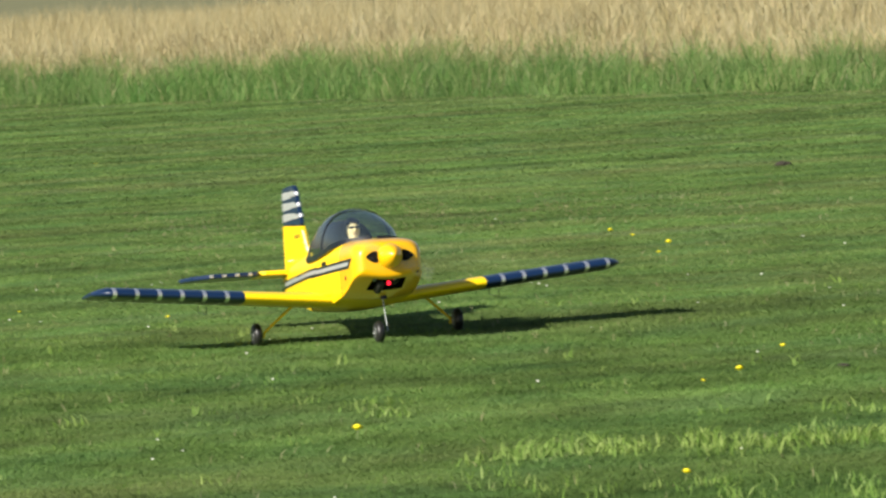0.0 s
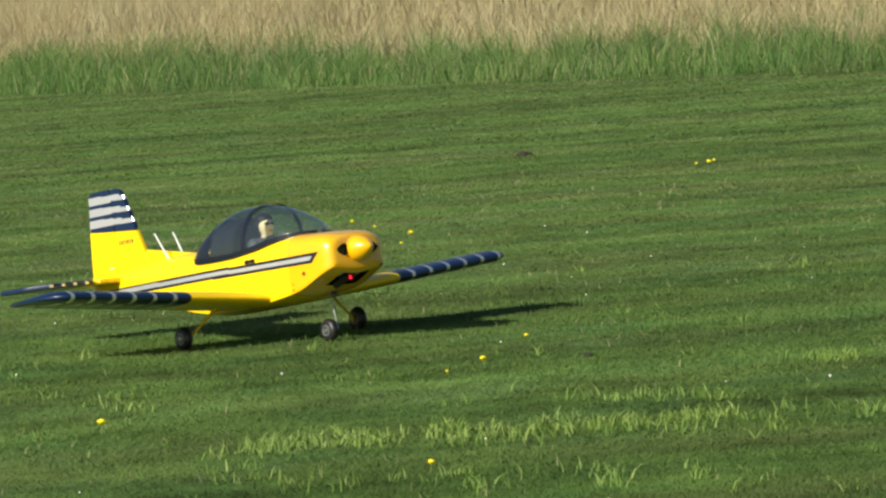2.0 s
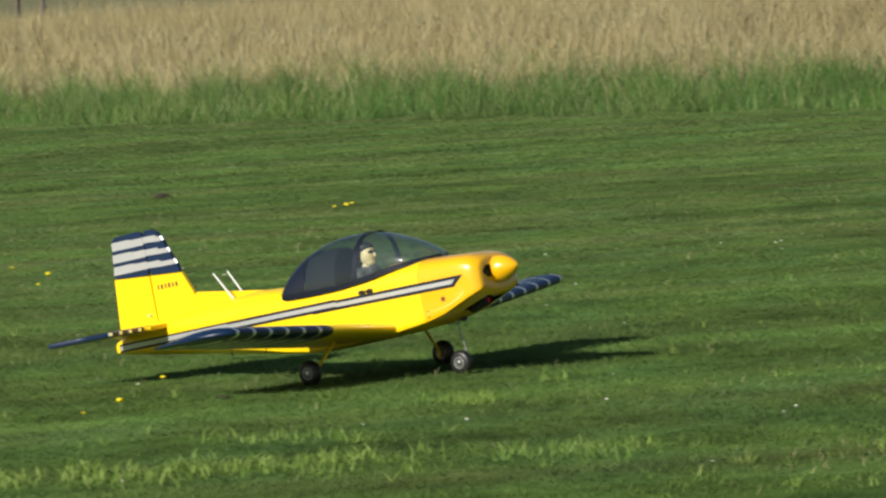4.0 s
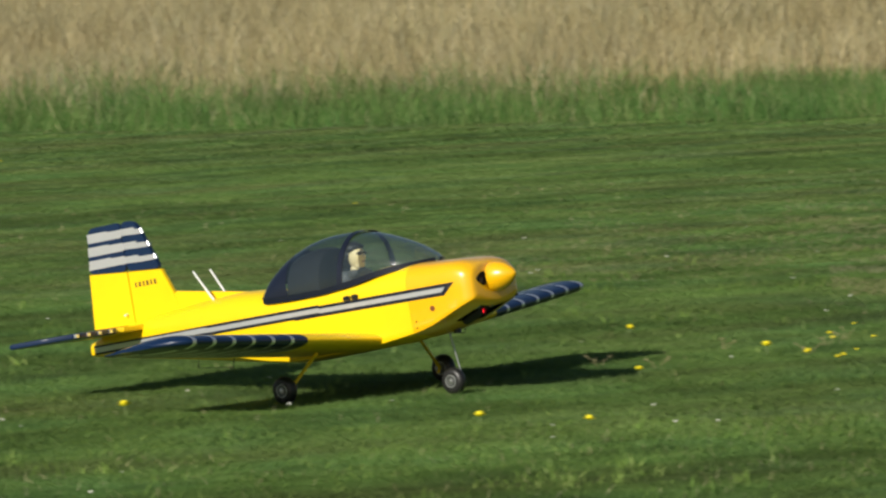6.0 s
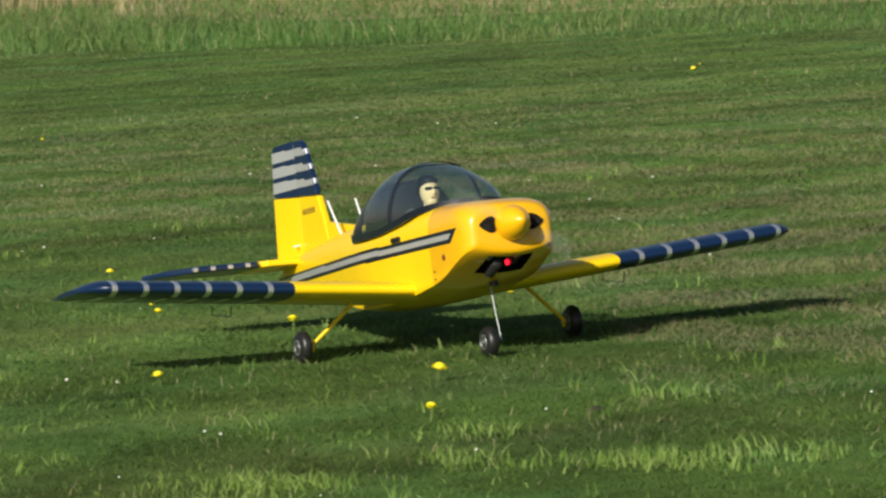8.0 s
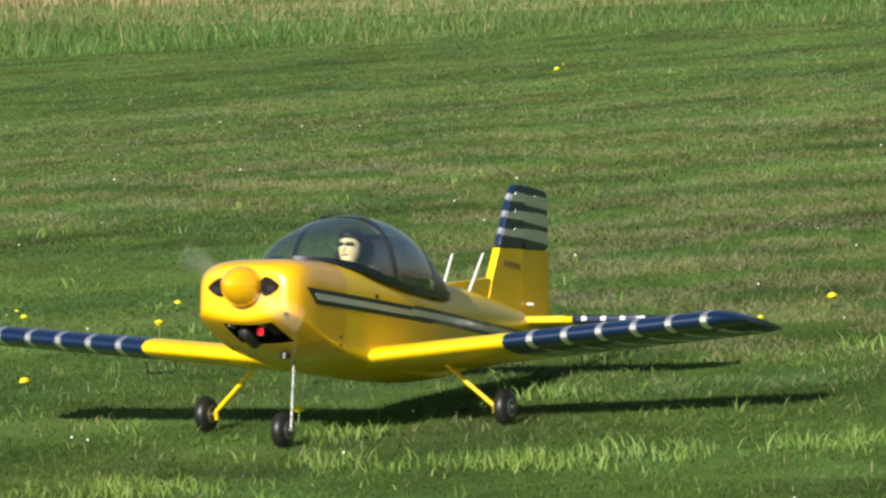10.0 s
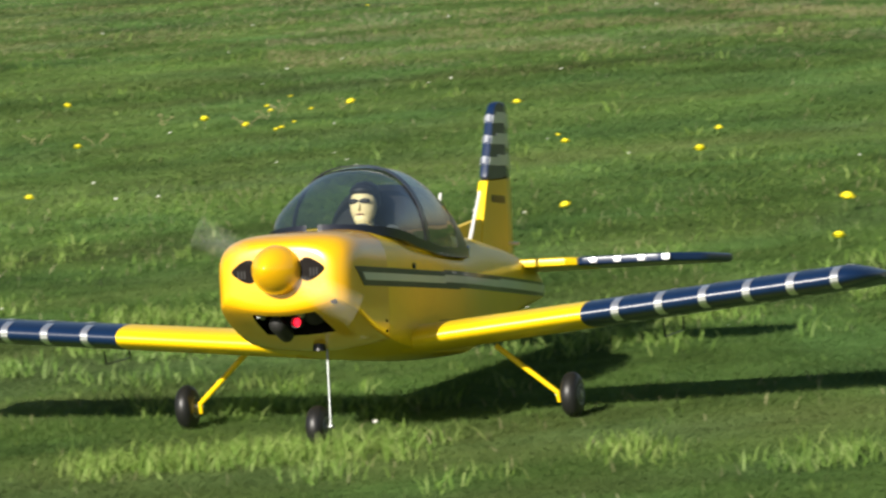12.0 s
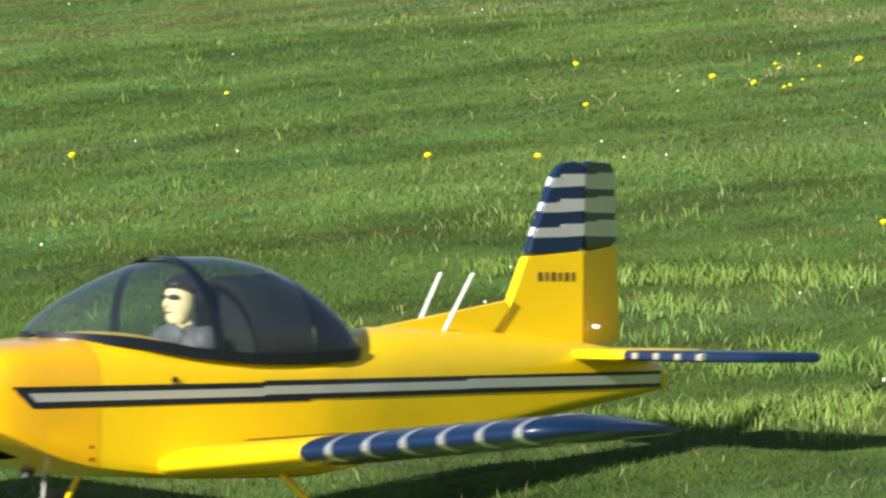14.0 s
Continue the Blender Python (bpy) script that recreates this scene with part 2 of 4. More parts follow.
def lerp_table(table, x):
    """Smooth reading of rows (x, a, b, ...): a gentle curve through them."""
    rows = sorted(table)
    if x <= rows[0][0]:
        return rows[0][1:]
    for i, (a, b) in enumerate(zip(rows, rows[1:])):
        if x <= b[0]:
            k, w = (x - a[0]) / (b[0] - a[0]), b[0] - a[0]
            p, q = rows[max(0, i - 1)], rows[min(len(rows) - 1, i + 2)]
            out = []
            for j in range(1, len(a)):
                d = (b[j] - a[j]) / w
                d0 = (a[j] - p[j]) / (a[0] - p[0]) if i else d
                d1 = (q[j] - b[j]) / (q[0] - b[0]) if i + 2 < len(rows) else d
                m0 = 0.0 if d0 * d <= 0 else 2 * d0 * d / (d0 + d)
                m1 = 0.0 if d1 * d <= 0 else 2 * d1 * d / (d1 + d)
                out.append((2 * k ** 3 - 3 * k * k + 1) * a[j] + (k ** 3 - 2 * k * k + k) * w * m0 + (3 * k * k - 2 * k ** 3) * b[j] + (k ** 3 - k * k) * w * m1)
            return tuple(out)
    return rows[-1][1:]


ATT = radians(7.8)
CA, SA = math.cos(ATT), math.sin(ATT)


def af(x, y, z):
    """From the airframe's level axes to the parked attitude, nose high on its strut."""
    return Vector((x * CA - z * SA, y, z * CA + x * SA))


def tilt(bm):
    for v in bm.verts:
        v.co = af(*v.co)
    return bm


# ---- the model aeroplane ----
# station, half width, keel, chine, top, squareness of the upper half
HULL = [(0.545, 0.088, 0.197, 0.220, 0.297, 2.6), (0.5435, 0.098, 0.190, 0.213, 0.303, 2.8), (0.538, 0.108, 0.184, 0.206, 0.309, 3.0), (0.522, 0.119, 0.178, 0.199, 0.316, 3.4), (0.490, 0.126, 0.166, 0.187, 0.325, 3.8), (0.445, 0.129, 0.152, 0.170, 0.330, 4.0), (0.385, 0.130, 0.133, 0.150, 0.334, 4.0),
        (0.32, 0.131, 0.120, 0.137, 0.338, 4.0), (0.24, 0.132, 0.116, 0.128, 0.337, 4.4), (0.16, 0.132, 0.113, 0.121, 0.318, 7.0), (0.05, 0.132, 0.109, 0.116, 0.307, 10.0), (-0.15, 0.127, 0.107, 0.118, 0.300, 9.0), (-0.20, 0.123, 0.110, 0.126, 0.313, 5.0), (-0.255, 0.118, 0.118, 0.134, 0.338, 3.2),
        (-0.40, 0.101, 0.140, 0.164, 0.352, 2.7), (-0.70, 0.067, 0.190, 0.214, 0.338, 2.5), (-0.96, 0.034, 0.230, 0.244, 0.306, 2.4), (-1.030, 0.020, 0.242, 0.250, 0.284, 2.3)]


def hull_low(x, y):
    """Height of the underside, which runs from the chines down to the keel."""
    w, zb, zc, zt, e = lerp_table(HULL, x)
    return zc - (zc - zb) * max(0.0, 1 - (abs(y) / w) ** 1.7) ** 0.8


def hull_ring(x, grow=0.0):
    w, zb, zc, zt, e = lerp_table(HULL, x)
    c = zc + (zt - zc) * 0.45
    ring = []
    for k in range(29):
        a = math.pi * k / 28
        ca, sa = math.cos(a), math.sin(a)
        ring.append((x, math.copysign(abs(ca) ** (2 / e), ca) * (w + grow), c + abs(sa) ** (2 / e) * (zt - c + grow)))
    for k in (0.3, 0.6, 0.85, 0.95):
        ring.append((x, -(w + grow) * (1 - 0.004 * k), c + (zc - c) * k))
    for k in (0.985, 0.95, 0.85, 0.7, 0.5, 0.3, 0.1, -0.1, -0.3, -0.5, -0.7, -0.85, -0.95, -0.985):
        ring.append((x, -(w + grow) * k, hull_low(x, w * k) - grow))
    for k in (0.95, 0.85, 0.6, 0.3):
        ring.append((x, (w + grow) * (1 - 0.004 * k), c + (zc - c) * k))
    return ring


def hull_side(x, z, grow=0.0):
    """Half width of the hull at a station and height."""
    w, zb, zc, zt, e = lerp_table(HULL, x)
    c = zc + (zt - zc) * 0.45
    k = min(0.999, max(0.0, (z - c) / (zt - c)))
    return w * (1 - k ** e) ** (1 / e) + grow


def hull_decal(pts_low, pts_high, side, grow=0.0012):
    """A band laid on the hull's flank between two lines of (x, z)."""
    n = 36
    rings = []
    for i in range(n + 1):
        k = i / n
        lo, hi = [], []
        for pts, o in ((pts_low, lo), (pts_high, hi)):
            x0, z0 = pts[0]
            x1, z1 = pts[-1]
            o += [x0 + (x1 - x0) * k, z0 + (z1 - z0) * k]
        ring = []
        for j in range(5):
            u = j / 4
            x, z = lo[0] + (hi[0] - lo[0]) * u, lo[1] + (hi[1] - lo[1]) * u
            ring.append((x, side * hull_side(x, z, grow), z))
        rings.append(ring)
    bm = loft(rings, False, closed=False)
    ext = bmesh.ops.extrude_face_region(bm, geom=bm.faces[:])
    for v in [g for g in ext["geom"] if isinstance(g, bmesh.types.BMVert)]:
        v.co.y -= side * 0.002
    return tilt(bm)


def airfoil(chord, thick, n=22):
    """Closed outline (along the chord from the leading edge aft, height)."""
    up, lo = [], []
    for i in range(n + 1):
        k = (1 - math.cos(math.pi * i / n)) / 2
        t = 5 * thick * (0.2969 * math.sqrt(k) - 0.1260 * k - 0.3516 * k * k + 0.2843 * k ** 3 - 0.1036 * k ** 4) + 0.0008 / chord
        camber = 0.02 * (1 - (2 * k - 0.8) ** 2) if k < 0.9 else 0.0
        up.append((k * chord, (camber + t) * chord))
        lo.append((k * chord, (camber - t) * chord))
    return up[::-1] + lo[1:]


WING_LE, WING_CHORD = 0.205, 0.372
TIP_FROM, TIP_TO = 0.918, 0.986


def wing_section(y, grow=0.0):
    """The wing's outline at a distance y from the centre line (port side)."""
    le, te = WING_LE - 0.050 * y, WING_LE - WING_CHORD
    if y > TIP_FROM:
        k = min(1.0, (y - TIP_FROM) / (TIP_TO - TIP_FROM))
        le = le - 0.105 * (1 - math.sqrt(max(0.0, 1 - k ** 2.0)))
        te = te + 0.040 * k ** 2
    chord = le - te
    z = 0.122 + 0.092 * y
    thick = 0.135 * (1 - 0.60 * min(1, max(0, (y - TIP_FROM) / (TIP_TO - TIP_FROM))) ** 2)
    return [(le - a + (grow if a < chord * 0.03 else 0), y, z + b + math.copysign(grow, b)) for a, b in airfoil(chord, thick)]


def wing_panel(y0, y1, side, n=14, grow=0.0):
    rings = []
    for i in range(n + 1):
        y = y0 + (y1 - y0) * i / n
        rings.append([(p[0], p[1] * side, p[2]) for p in wing_section(y, grow)])
    return tilt(loft(rings))


def wing_band(y0, width, side):
    """A white band round the wing in three staggered steps from the leading edge aft."""
    bm = bmesh.new()
    base = wing_section(y0)
    n = len(base)
    for lo, hi, shift in ((0.0, 0.14, 0.0), (0.14, 0.55, 0.014), (0.55, 0.97, 0.028)):
        for half in (0, 1):
            rings = []
            for y in (y0 + shift, y0 + shift + width / 2, y0 + shift + width):
                sec = wing_section(y, 0.0009)
                mid = n // 2
                up, dn = sec[: mid + 1][::-1], sec[mid:]
                seq = up if half == 0 else dn
                le, te = max(p[0] for p in sec), min(p[0] for p in sec)
                keep = [p for p in seq if lo - 0.004 <= (le - p[0]) / (le - te) <= hi + 0.03]
                rings.append([(p[0], p[1] * side, p[2]) for p in keep])
            m = min(len(r) for r in rings)
            if m > 1:
                loft([r[:m] for r in rings], False, bm, closed=False)
    return tilt(bm)


def flat_panel(outline, thick, plane, rim=0.10, shift=0.0):
    """A thin surface with a rounded rim. outline: points in the panel's plane; plane: 'xz' or 'xy'."""
    cx = sum(p[0] for p in outline) / len(outline)
    cy = sum(p[1] for p in outline) / len(outline)
    rings = []
    for d, s in ((-0.5, 1 - rim), (-0.5, 1 - rim * 0.45), (-0.34, 1 - rim * 0.1), (0.0, 1.0), (0.34, 1 - rim * 0.1), (0.5, 1 - rim * 0.45), (0.5, 1 - rim)):
        ring = []
        for x, y in outline:
            px, py = cx + (x - cx) * s, cy + (y - cy) * s
            ring.append((px, shift + d * thick, py) if plane == "xz" else (px, py, shift + d * thick))
        rings.append(ring)
    return loft(rings)


def smooth_outline(pts, n=6):
    """Corner-rounded closed polygon."""
    out = []
    m = len(pts)
    for i in range(m):
        p0, p1, p2 = Vector(pts[i - 1]), Vector(pts[i]), Vector(pts[(i + 1) % m])
        k0, k1 = min(0.45, 0.02 / (p1 - p0).length), min(0.45, 0.02 / (p2 - p1).length)
        a, b = p1.lerp(p0, k0), p1.lerp(p2, k1)
        for j in range(n + 1):
            t = j / n
            out.append(tuple((1 - t) ** 2 * a + 2 * t * (1 - t) * p1 + t * t * b))
    return out


# canopy: station, half width at the sill, sill height, crown height
DOME = [(0.35, 0.012, 0.339, 0.341), (0.335, 0.045, 0.338, 0.353), (0.3, 0.086, 0.336, 0.375), (0.25, 0.111, 0.332, 0.405), (0.19, 0.123, 0.325, 0.432), (0.12, 0.129, 0.314, 0.456),
        (0.06, 0.131, 0.309, 0.466), (0.0, 0.13, 0.304, 0.467), (-0.07, 0.127, 0.304, 0.46), (-0.13, 0.122, 0.305, 0.443), (-0.17, 0.119, 0.306, 0.425), (-0.2, 0.116, 0.307, 0.406), (-0.228, 0.112, 0.308, 0.382), (-0.246, 0.106, 0.313, 0.352)]


def dome_arc(x, grow=0.0, n=24, lo=0.0):
    w, zs, zc = lerp_table(DOME, x)
    out = []
    for k in range(n + 1):
        a = math.pi * (lo + (1 - 2 * lo) * k / n)
        ca, sa = math.cos(a), math.sin(a)
        y, z = abs(ca) ** 0.82 * (w + grow), zs + abs(sa) ** 0.9 * (zc - zs + grow)
        if x < -0.17 and z < lerp_table(HULL, x)[3] - 0.001:
            y = max(y, hull_side(x, z, 0.002 + grow))
        out.append((x, math.copysign(y, ca), z))
    return out


def stations(a, b, n):
    return [a + (b - a) * i / n for i in range(n + 1)]


def arch(x, width, grow=0.002, lean=0.0):
    rings = [dome_arc(x + d, g) for d, g in ((-width / 2, 0.0002), (-width / 2, grow), (width / 2, grow), (width / 2, 0.0002))]
    rings = [[(p[0] + lean * (p[2] - 0.31), p[1], p[2]) for p in r] for r in rings]
    return tilt(loft(rings, False, closed=False))


def sill(side):
    """The dark frame along the canopy's lower edge."""
    rings = []
    for x in stations(0.348, -0.245, 40):
        w, zs, zc = lerp_table(DOME, x)
        hh = 0.0085 + 0.004 * max(0, -x)
        ring = []
        for dy, dz in ((-0.006, -hh), (0.004, -hh), (0.005, hh), (-0.006, hh)):
            ring.append((x, side * max(0.0, max(w, hull_side(x, zs + 0.004) if x < -0.17 else 0) + dy), zs + dz))
        rings.append(ring)
    return tilt(loft(rings))


def wheel(parent, at, r, width):
    w = new("wheel")
    w.parent = parent
    tag = tagged(w, "black rubber wheel with a dark plastic hub")
    prof = [(width * 0.5 * math.copysign(abs(math.sin(a)) ** 0.85, math.sin(a)), r * (0.58 + 0.42 * math.cos(a))) for a in (radians(-100 + 20 * k) for k in range(11))]
    part("tyre", lathe(prof, 28, "y"), RUBBER, w)
    hub = lathe([(-width * 0.46, r * 0.5), (-width * 0.52, r * 0.3), (width * 0.52, r * 0.3), (width * 0.46, r * 0.5)], 16, "y")
    part("rim", hub, HUB, w, "dark grey plastic rim")
    for side in (-1, 1):
        band = [(side * width * (0.50 + 0.035 * math.sin(b)), r * (0.44 + 0.05 * math.cos(b))) for b in (2 * math.pi * k / 8 for k in range(9))]
        part("rim_ring", lathe(band, 24, "y"), WIRE_STEEL, w, "bright metal rim ring")
    cap = lathe([(-width * 0.60, r * 0.10), (-width * 0.58, r * 0.16), (width * 0.58, r * 0.16), (width * 0.60, r * 0.10)], 12, "y")
    part("hub_cap", cap, STEEL, w, "bright steel hub cap")
    w.location = at
    return tag


def build_plane():
    plane = new("model_aeroplane")
    plane.empty_display_size = 0.2
    legs = []
    tagged(plane, "yellow and navy radio-controlled low-wing model aeroplane taxiing on grass", "model aeroplane")
    xs = sorted({round(x, 4) for x in (*stations(0.538, 0.318, 16), 0.545, 0.5435, 0.541)})[::-1]
    cowl = loft([hull_ring(x, 0.0005) for x in xs])
    gone = []
    for f in cowl.faces:
        c = f.calc_center_median()
        w = lerp_table(HULL, c.x)[0]
        if 0.425 < c.x < 0.524 and abs(c.y) < 0.52 * w and c.z < hull_low(c.x, c.y) + 0.004:
            gone.append(f)
    bmesh.ops.delete(cowl, geom=gone, context="FACES")
    part("cowling", tilt(cowl), COWL, plane, "orange-yellow engine cowling, open under the chin")
    xs = sorted({round(x, 4) for x in (*stations(0.317, -0.40, 26), *stations(-0.40, -1.030, 18))})[::-1]
    part("fuselage", tilt(loft([hull_ring(x) for x in xs])), YELLOW, plane, "glossy yellow slab-sided fuselage")
    # the open chin of the cowling: a dark lined well with engine, silencer and lamp in it
    rings = []
    for x in (0.529, 0.515, 0.48, 0.44, 0.405):
        w, lift = lerp_table(HULL, x)[0] * 0.55, 0.040
        side = hull_low(x, w) + 0.0012
        rings.append([(x, -w, side), (x, -w * 0.92, side + lift), (x, w * 0.92, side + lift), (x, w, side)])
    well = loft(rings, False, closed=False)
    for ring in (rings[0], rings[-1]):
        well.faces.new([well.verts.new(p) for p in ring])
    part("cowl_mouth", tilt(well), DARK, plane, "dark open well under the cowling")
    def engine_place(bm):
        for v in bm.verts:
            v.co += Vector((0.0, 0.032, 0.197 + 0.36 * (v.co.x - 0.47)))
        return tilt(bm)

    engine = part("engine", engine_place(lathe([(0.440, 0.010), (0.442, 0.014), (0.500, 0.014), (0.504, 0.009)], 18)), ENGINE, plane, "dark finned engine in the cowling mouth")
    for k in range(6):
        part("engine_fin", engine_place(lathe([(0.445 + 0.009 * k, 0.014), (0.446 + 0.009 * k, 0.026), (0.4495 + 0.009 * k, 0.026), (0.4505 + 0.009 * k, 0.014)], 18)), ENGINE, engine)
    for y in (-0.050, 0.024):
        part("engine_fitting", tilt(rod((0.492, y, 0.180), (0.514, y, 0.184), 0.0060, n=12)), WIRE_STEEL, plane, "dull metal engine fitting in the cowling mouth")
    muff = lathe([(0.490, 0.004), (0.487, 0.011), (0.480, 0.015), (0.430, 0.015), (0.420, 0.007)], 18)
    for v in muff.verts:
        v.co += Vector((0.008, -0.026, 0.169 - 0.33 * (0.49 - v.co.x)))
    part("exhaust_silencer", tilt(muff), ENGINE, plane, "small sooty exhaust silencer under the cowling")
    part("leg_collar", tilt(rod((0.368, 0.012, 0.118), (0.368, 0.012, 0.142), 0.012, 0.010, 12)), BLACK, plane, "black nose leg collar")
    led = bmesh.new()
    bmesh.ops.create_uvsphere(led, u_segments=16, v_segments=10, radius=0.0078)
    for v in led.verts:
        v.co += Vector((0.470, 0.008, 0.1680))
    lamp = part("lamp", tilt(led), RED, plane, "small glowing red lamp")
    # added tube, blocks the lamp's glow sideways in place of a narrow beam
    shroud = lathe([(0.462, 0.0096), (0.481, 0.0100), (0.481, 0.0088), (0.462, 0.0084)], 18)
    for v in shroud.verts:
        v.co += Vector((0, 0.008, 0.1680))
    part("added_lamp_shroud", tilt(shroud), BLACK, lamp, "added short black tube that hides the lamp from the side")
    for s in (-1, 1):
        # inlets and screw hole are solid plugs; the holes' shade is their black colour
        inlet = bmesh.new()
        ring0, ring1 = [], []
        for k in range(24):
            a = 2 * math.pi * k / 24
            y = 0.063 + 0.024 * math.cos(a)
            z = 0.260 + 0.0262 * math.sin(a) * (0.72 - 0.36 * math.cos(a))
            front = 0.5466
            ring0.append((front + 0.0015, s * y, z))
            ring1.append((front - 0.02, s * y, z))
        part("air_inlet", tilt(loft([ring0, ring1], True, inlet)), DARK, plane, "almond-shaped cooling inlet as a solid plug, its inner shade put into the colour")
        if s > 0:
            part("screw_hole", tilt(rod((0.50, 0.098, 0.2010), (0.5395, 0.100, 0.2010), 0.0055, n=12)), DARK, plane, "screw hole in the cowling as a solid pin, its shade put into the colour")
        for dy in (0.062, 0.068, 0.074):
            fin = loft([[(xx, s * (dy + a * 0.0011), 0.2575 + b * 0.010) for a, b in ((-1, -1), (1, -1), (1, 0.4), (-1, 0.4))] for xx in (0.530, 0.5492)])
            part("cooling_fin", tilt(fin), ENGINE, plane, "dull metal engine cooling fin in the inlet")
        # stripes: dark, white, dark, with stepped ends
        part("stripe", hull_decal([(0.452, 0.2290), (-0.02, 0.2345)], [(0.492, 0.2630), (-0.02, 0.2660)], s, 0.0014), FRAME, plane, "dark navy side stripe, front run")
        part("stripe", hull_decal([(-0.02, 0.2345), (-0.12, 0.2355)], [(-0.02, 0.2690), (-0.12, 0.2696)], s, 0.0014), FRAME, plane, "dark navy side stripe, stepped middle")
        part("stripe", hull_decal([(-0.12, 0.2385), (-1.012, 0.2468)], [(-0.12, 0.2696), (-1.012, 0.2750)], s, 0.0014), FRAME, plane, "dark navy side stripe, rear run")
        part("white_stripe", hull_decal([(0.445, 0.2392), (-0.02, 0.2440)], [(0.460, 0.2528), (-0.02, 0.2570)], s, 0.0028), SILVER, plane, "silvery white side stripe")
        part("white_stripe", hull_decal([(-0.02, 0.2465), (-0.50, 0.2500)], [(-0.02, 0.2600), (-0.50, 0.2635)], s, 0.0028), SILVER, plane, "silvery white side stripe")
        part("white_stripe", hull_decal([(-0.50, 0.2510), (-1.008, 0.2537)], [(-0.50, 0.2665), (-1.008, 0.2688)], s, 0.0028), SILVER, plane, "silvery white side stripe")
        if s < 0:
            part("exhaust_port", tilt(rod((0.402, s * 0.120, 0.198), (0.402, s * 0.1325, 0.198), 0.0080, n=14)), RUST, plane, "small rust-brown exhaust port")
            for dx in (0, 0.030):
                catch = loft([[(0.093 + dx + a * 0.0125, s * yy, 0.2735 + b * 0.0065) for a, b in ((-1, -1), (1, -1), (1, 0.5), (0.5, 1), (-0.5, 1), (-1, 0.5))] for yy in (0.128, 0.137)])
                part("canopy_latch", tilt(catch), BLACK, plane, "square black canopy latch")
        else:
            part("canopy_latch", tilt(rod((0.168, s * 0.128, 0.2715), (0.168, s * 0.1355, 0.2715), 0.0052, n=12)), BLACK, plane, "small black canopy latch")
        part("wing_saddle_seam", hull_decal([(0.02, 0.1735), (-0.20, 0.1815)], [(0.02, 0.1750), (-0.20, 0.1830)], s, 0.0008), INK, plane, "thin dark seam above the wing")
        for z in (0.149, 0.168):
            part("cowl_screw", tilt(rod((0.335, s * 0.128, z), (0.335, s * 0.1325, z), 0.0028, n=10)), DARK, plane, "small dark cowling screw")
        # wing
        part("wing_root", wing_panel(0.10, 0.45, s), YELLOW, plane, "yellow inner wing")
        outer = part("wing_outer", wing_panel(0.45, TIP_TO - 0.0005, s, 40), NAVY, plane, "glossy navy outer wing")
        for k in range(6):
            part("wing_band", wing_band(0.507 + 0.0812 * k, 0.0145, s), CHROME, outer, "stepped silvery white band")
        horn = bmesh.new()
        rod((-0.02, s * 0.55, 0.150), (-0.03, s * 0.55, 0.124), 0.0015, bm=horn)
        rod((-0.03, s * 0.55, 0.125), (-0.16, s * 0.55, 0.140), 0.0012, bm=horn)
        rod((-0.16, s * 0.55, 0.140), (-0.155, s * 0.55, 0.165), 0.0015, bm=horn)
        part("control_horn", tilt(horn), BLACK, plane)
        # tailplane
        part("tailplane", tilt(flat_panel(smooth_outline([(-0.775, s * 0.01), (-0.780, s * 0.16), (-1.000, s * 0.16), (-1.002, s * 0.01)], 1), 0.018, "xy", shift=0.305)), YELLOW, plane, "yellow inner tailplane")
        tp = part("tailplane_tip", tilt(flat_panel(smooth_outline([(-0.780, s * 0.16), (-0.788, s * 0.345), (-0.87, s * 0.405), (-0.998, s * 0.432), (-1.000, s * 0.16)]), 0.017, "xy", shift=0.305)), NAVY, plane, "navy outer tailplane")
        for k in range(4):
            y0 = 0.192 + 0.049 * k
            le = -0.7775 - 0.045 * (y0 - 0.16)
            b = flat_panel([(le, s * y0), (le, s * (y0 + 0.013)), (-0.795, s * (y0 + 0.013)), (-0.795, s * y0)], 0.0105, "xy", shift=0.305)
            part("tail_band", tilt(b), CHROME, tp, "silvery white band")
        # main leg
        leg = bmesh.new()
        rod((0.021, s * 0.243, 0.142), (0.004, s * 0.350, 0.048), 0.0055, 0.0048, bm=leg)
        rod((0.004, s * 0.350, 0.049), (0.0, s * 0.351, 0.030), 0.0045, 0.0042, bm=leg)
        legs.append(part("main_leg", leg, YELLOW, plane, "yellow sprung main undercarriage leg"))
        axle = rod((0.0, s * 0.345, 0.043), (0.0, s * 0.392, 0.043), 0.003)
        part("axle", axle, STEEL, legs[-1])
        # antenna rods behind the canopy
        rodb = rod(af(-0.492, s * 0.035, 0.338), af(-0.556, s * 0.040, 0.441), 0.0036, 0.0029)
        part("antenna", rodb, WIRE, plane, "white antenna rod leaning back")
        # registration reduced to plain bars
        for k in range(6):
            bar = bmesh.new()
            bmesh.ops.create_cube(bar, size=1.0)
            for v in bar.verts:
                v.co = Vector((-0.738 - 0.0155 * k + v.co.x * (0.006 if k % 2 else 0.009), s * 0.0092 + v.co.y * 0.002, 0.436 + v.co.z * 0.015))
            part("letter_bar", tilt(bar), INK, plane)
    # fin and rudder
    low = [(-0.655, 0.335), (-0.674, 0.396), (-0.709, 0.470), (-0.842, 0.480), (-0.842, 0.318)]
    part("fin", tilt(flat_panel(low, 0.018, "xz", 0.05)), YELLOW, plane, "yellow lower fin")
    dors = [(-0.37, 0.350), (-0.665, 0.395), (-0.72, 0.33)]
    part("dorsal_fillet", tilt(flat_panel(dors, 0.014, "xz")), YELLOW, plane)
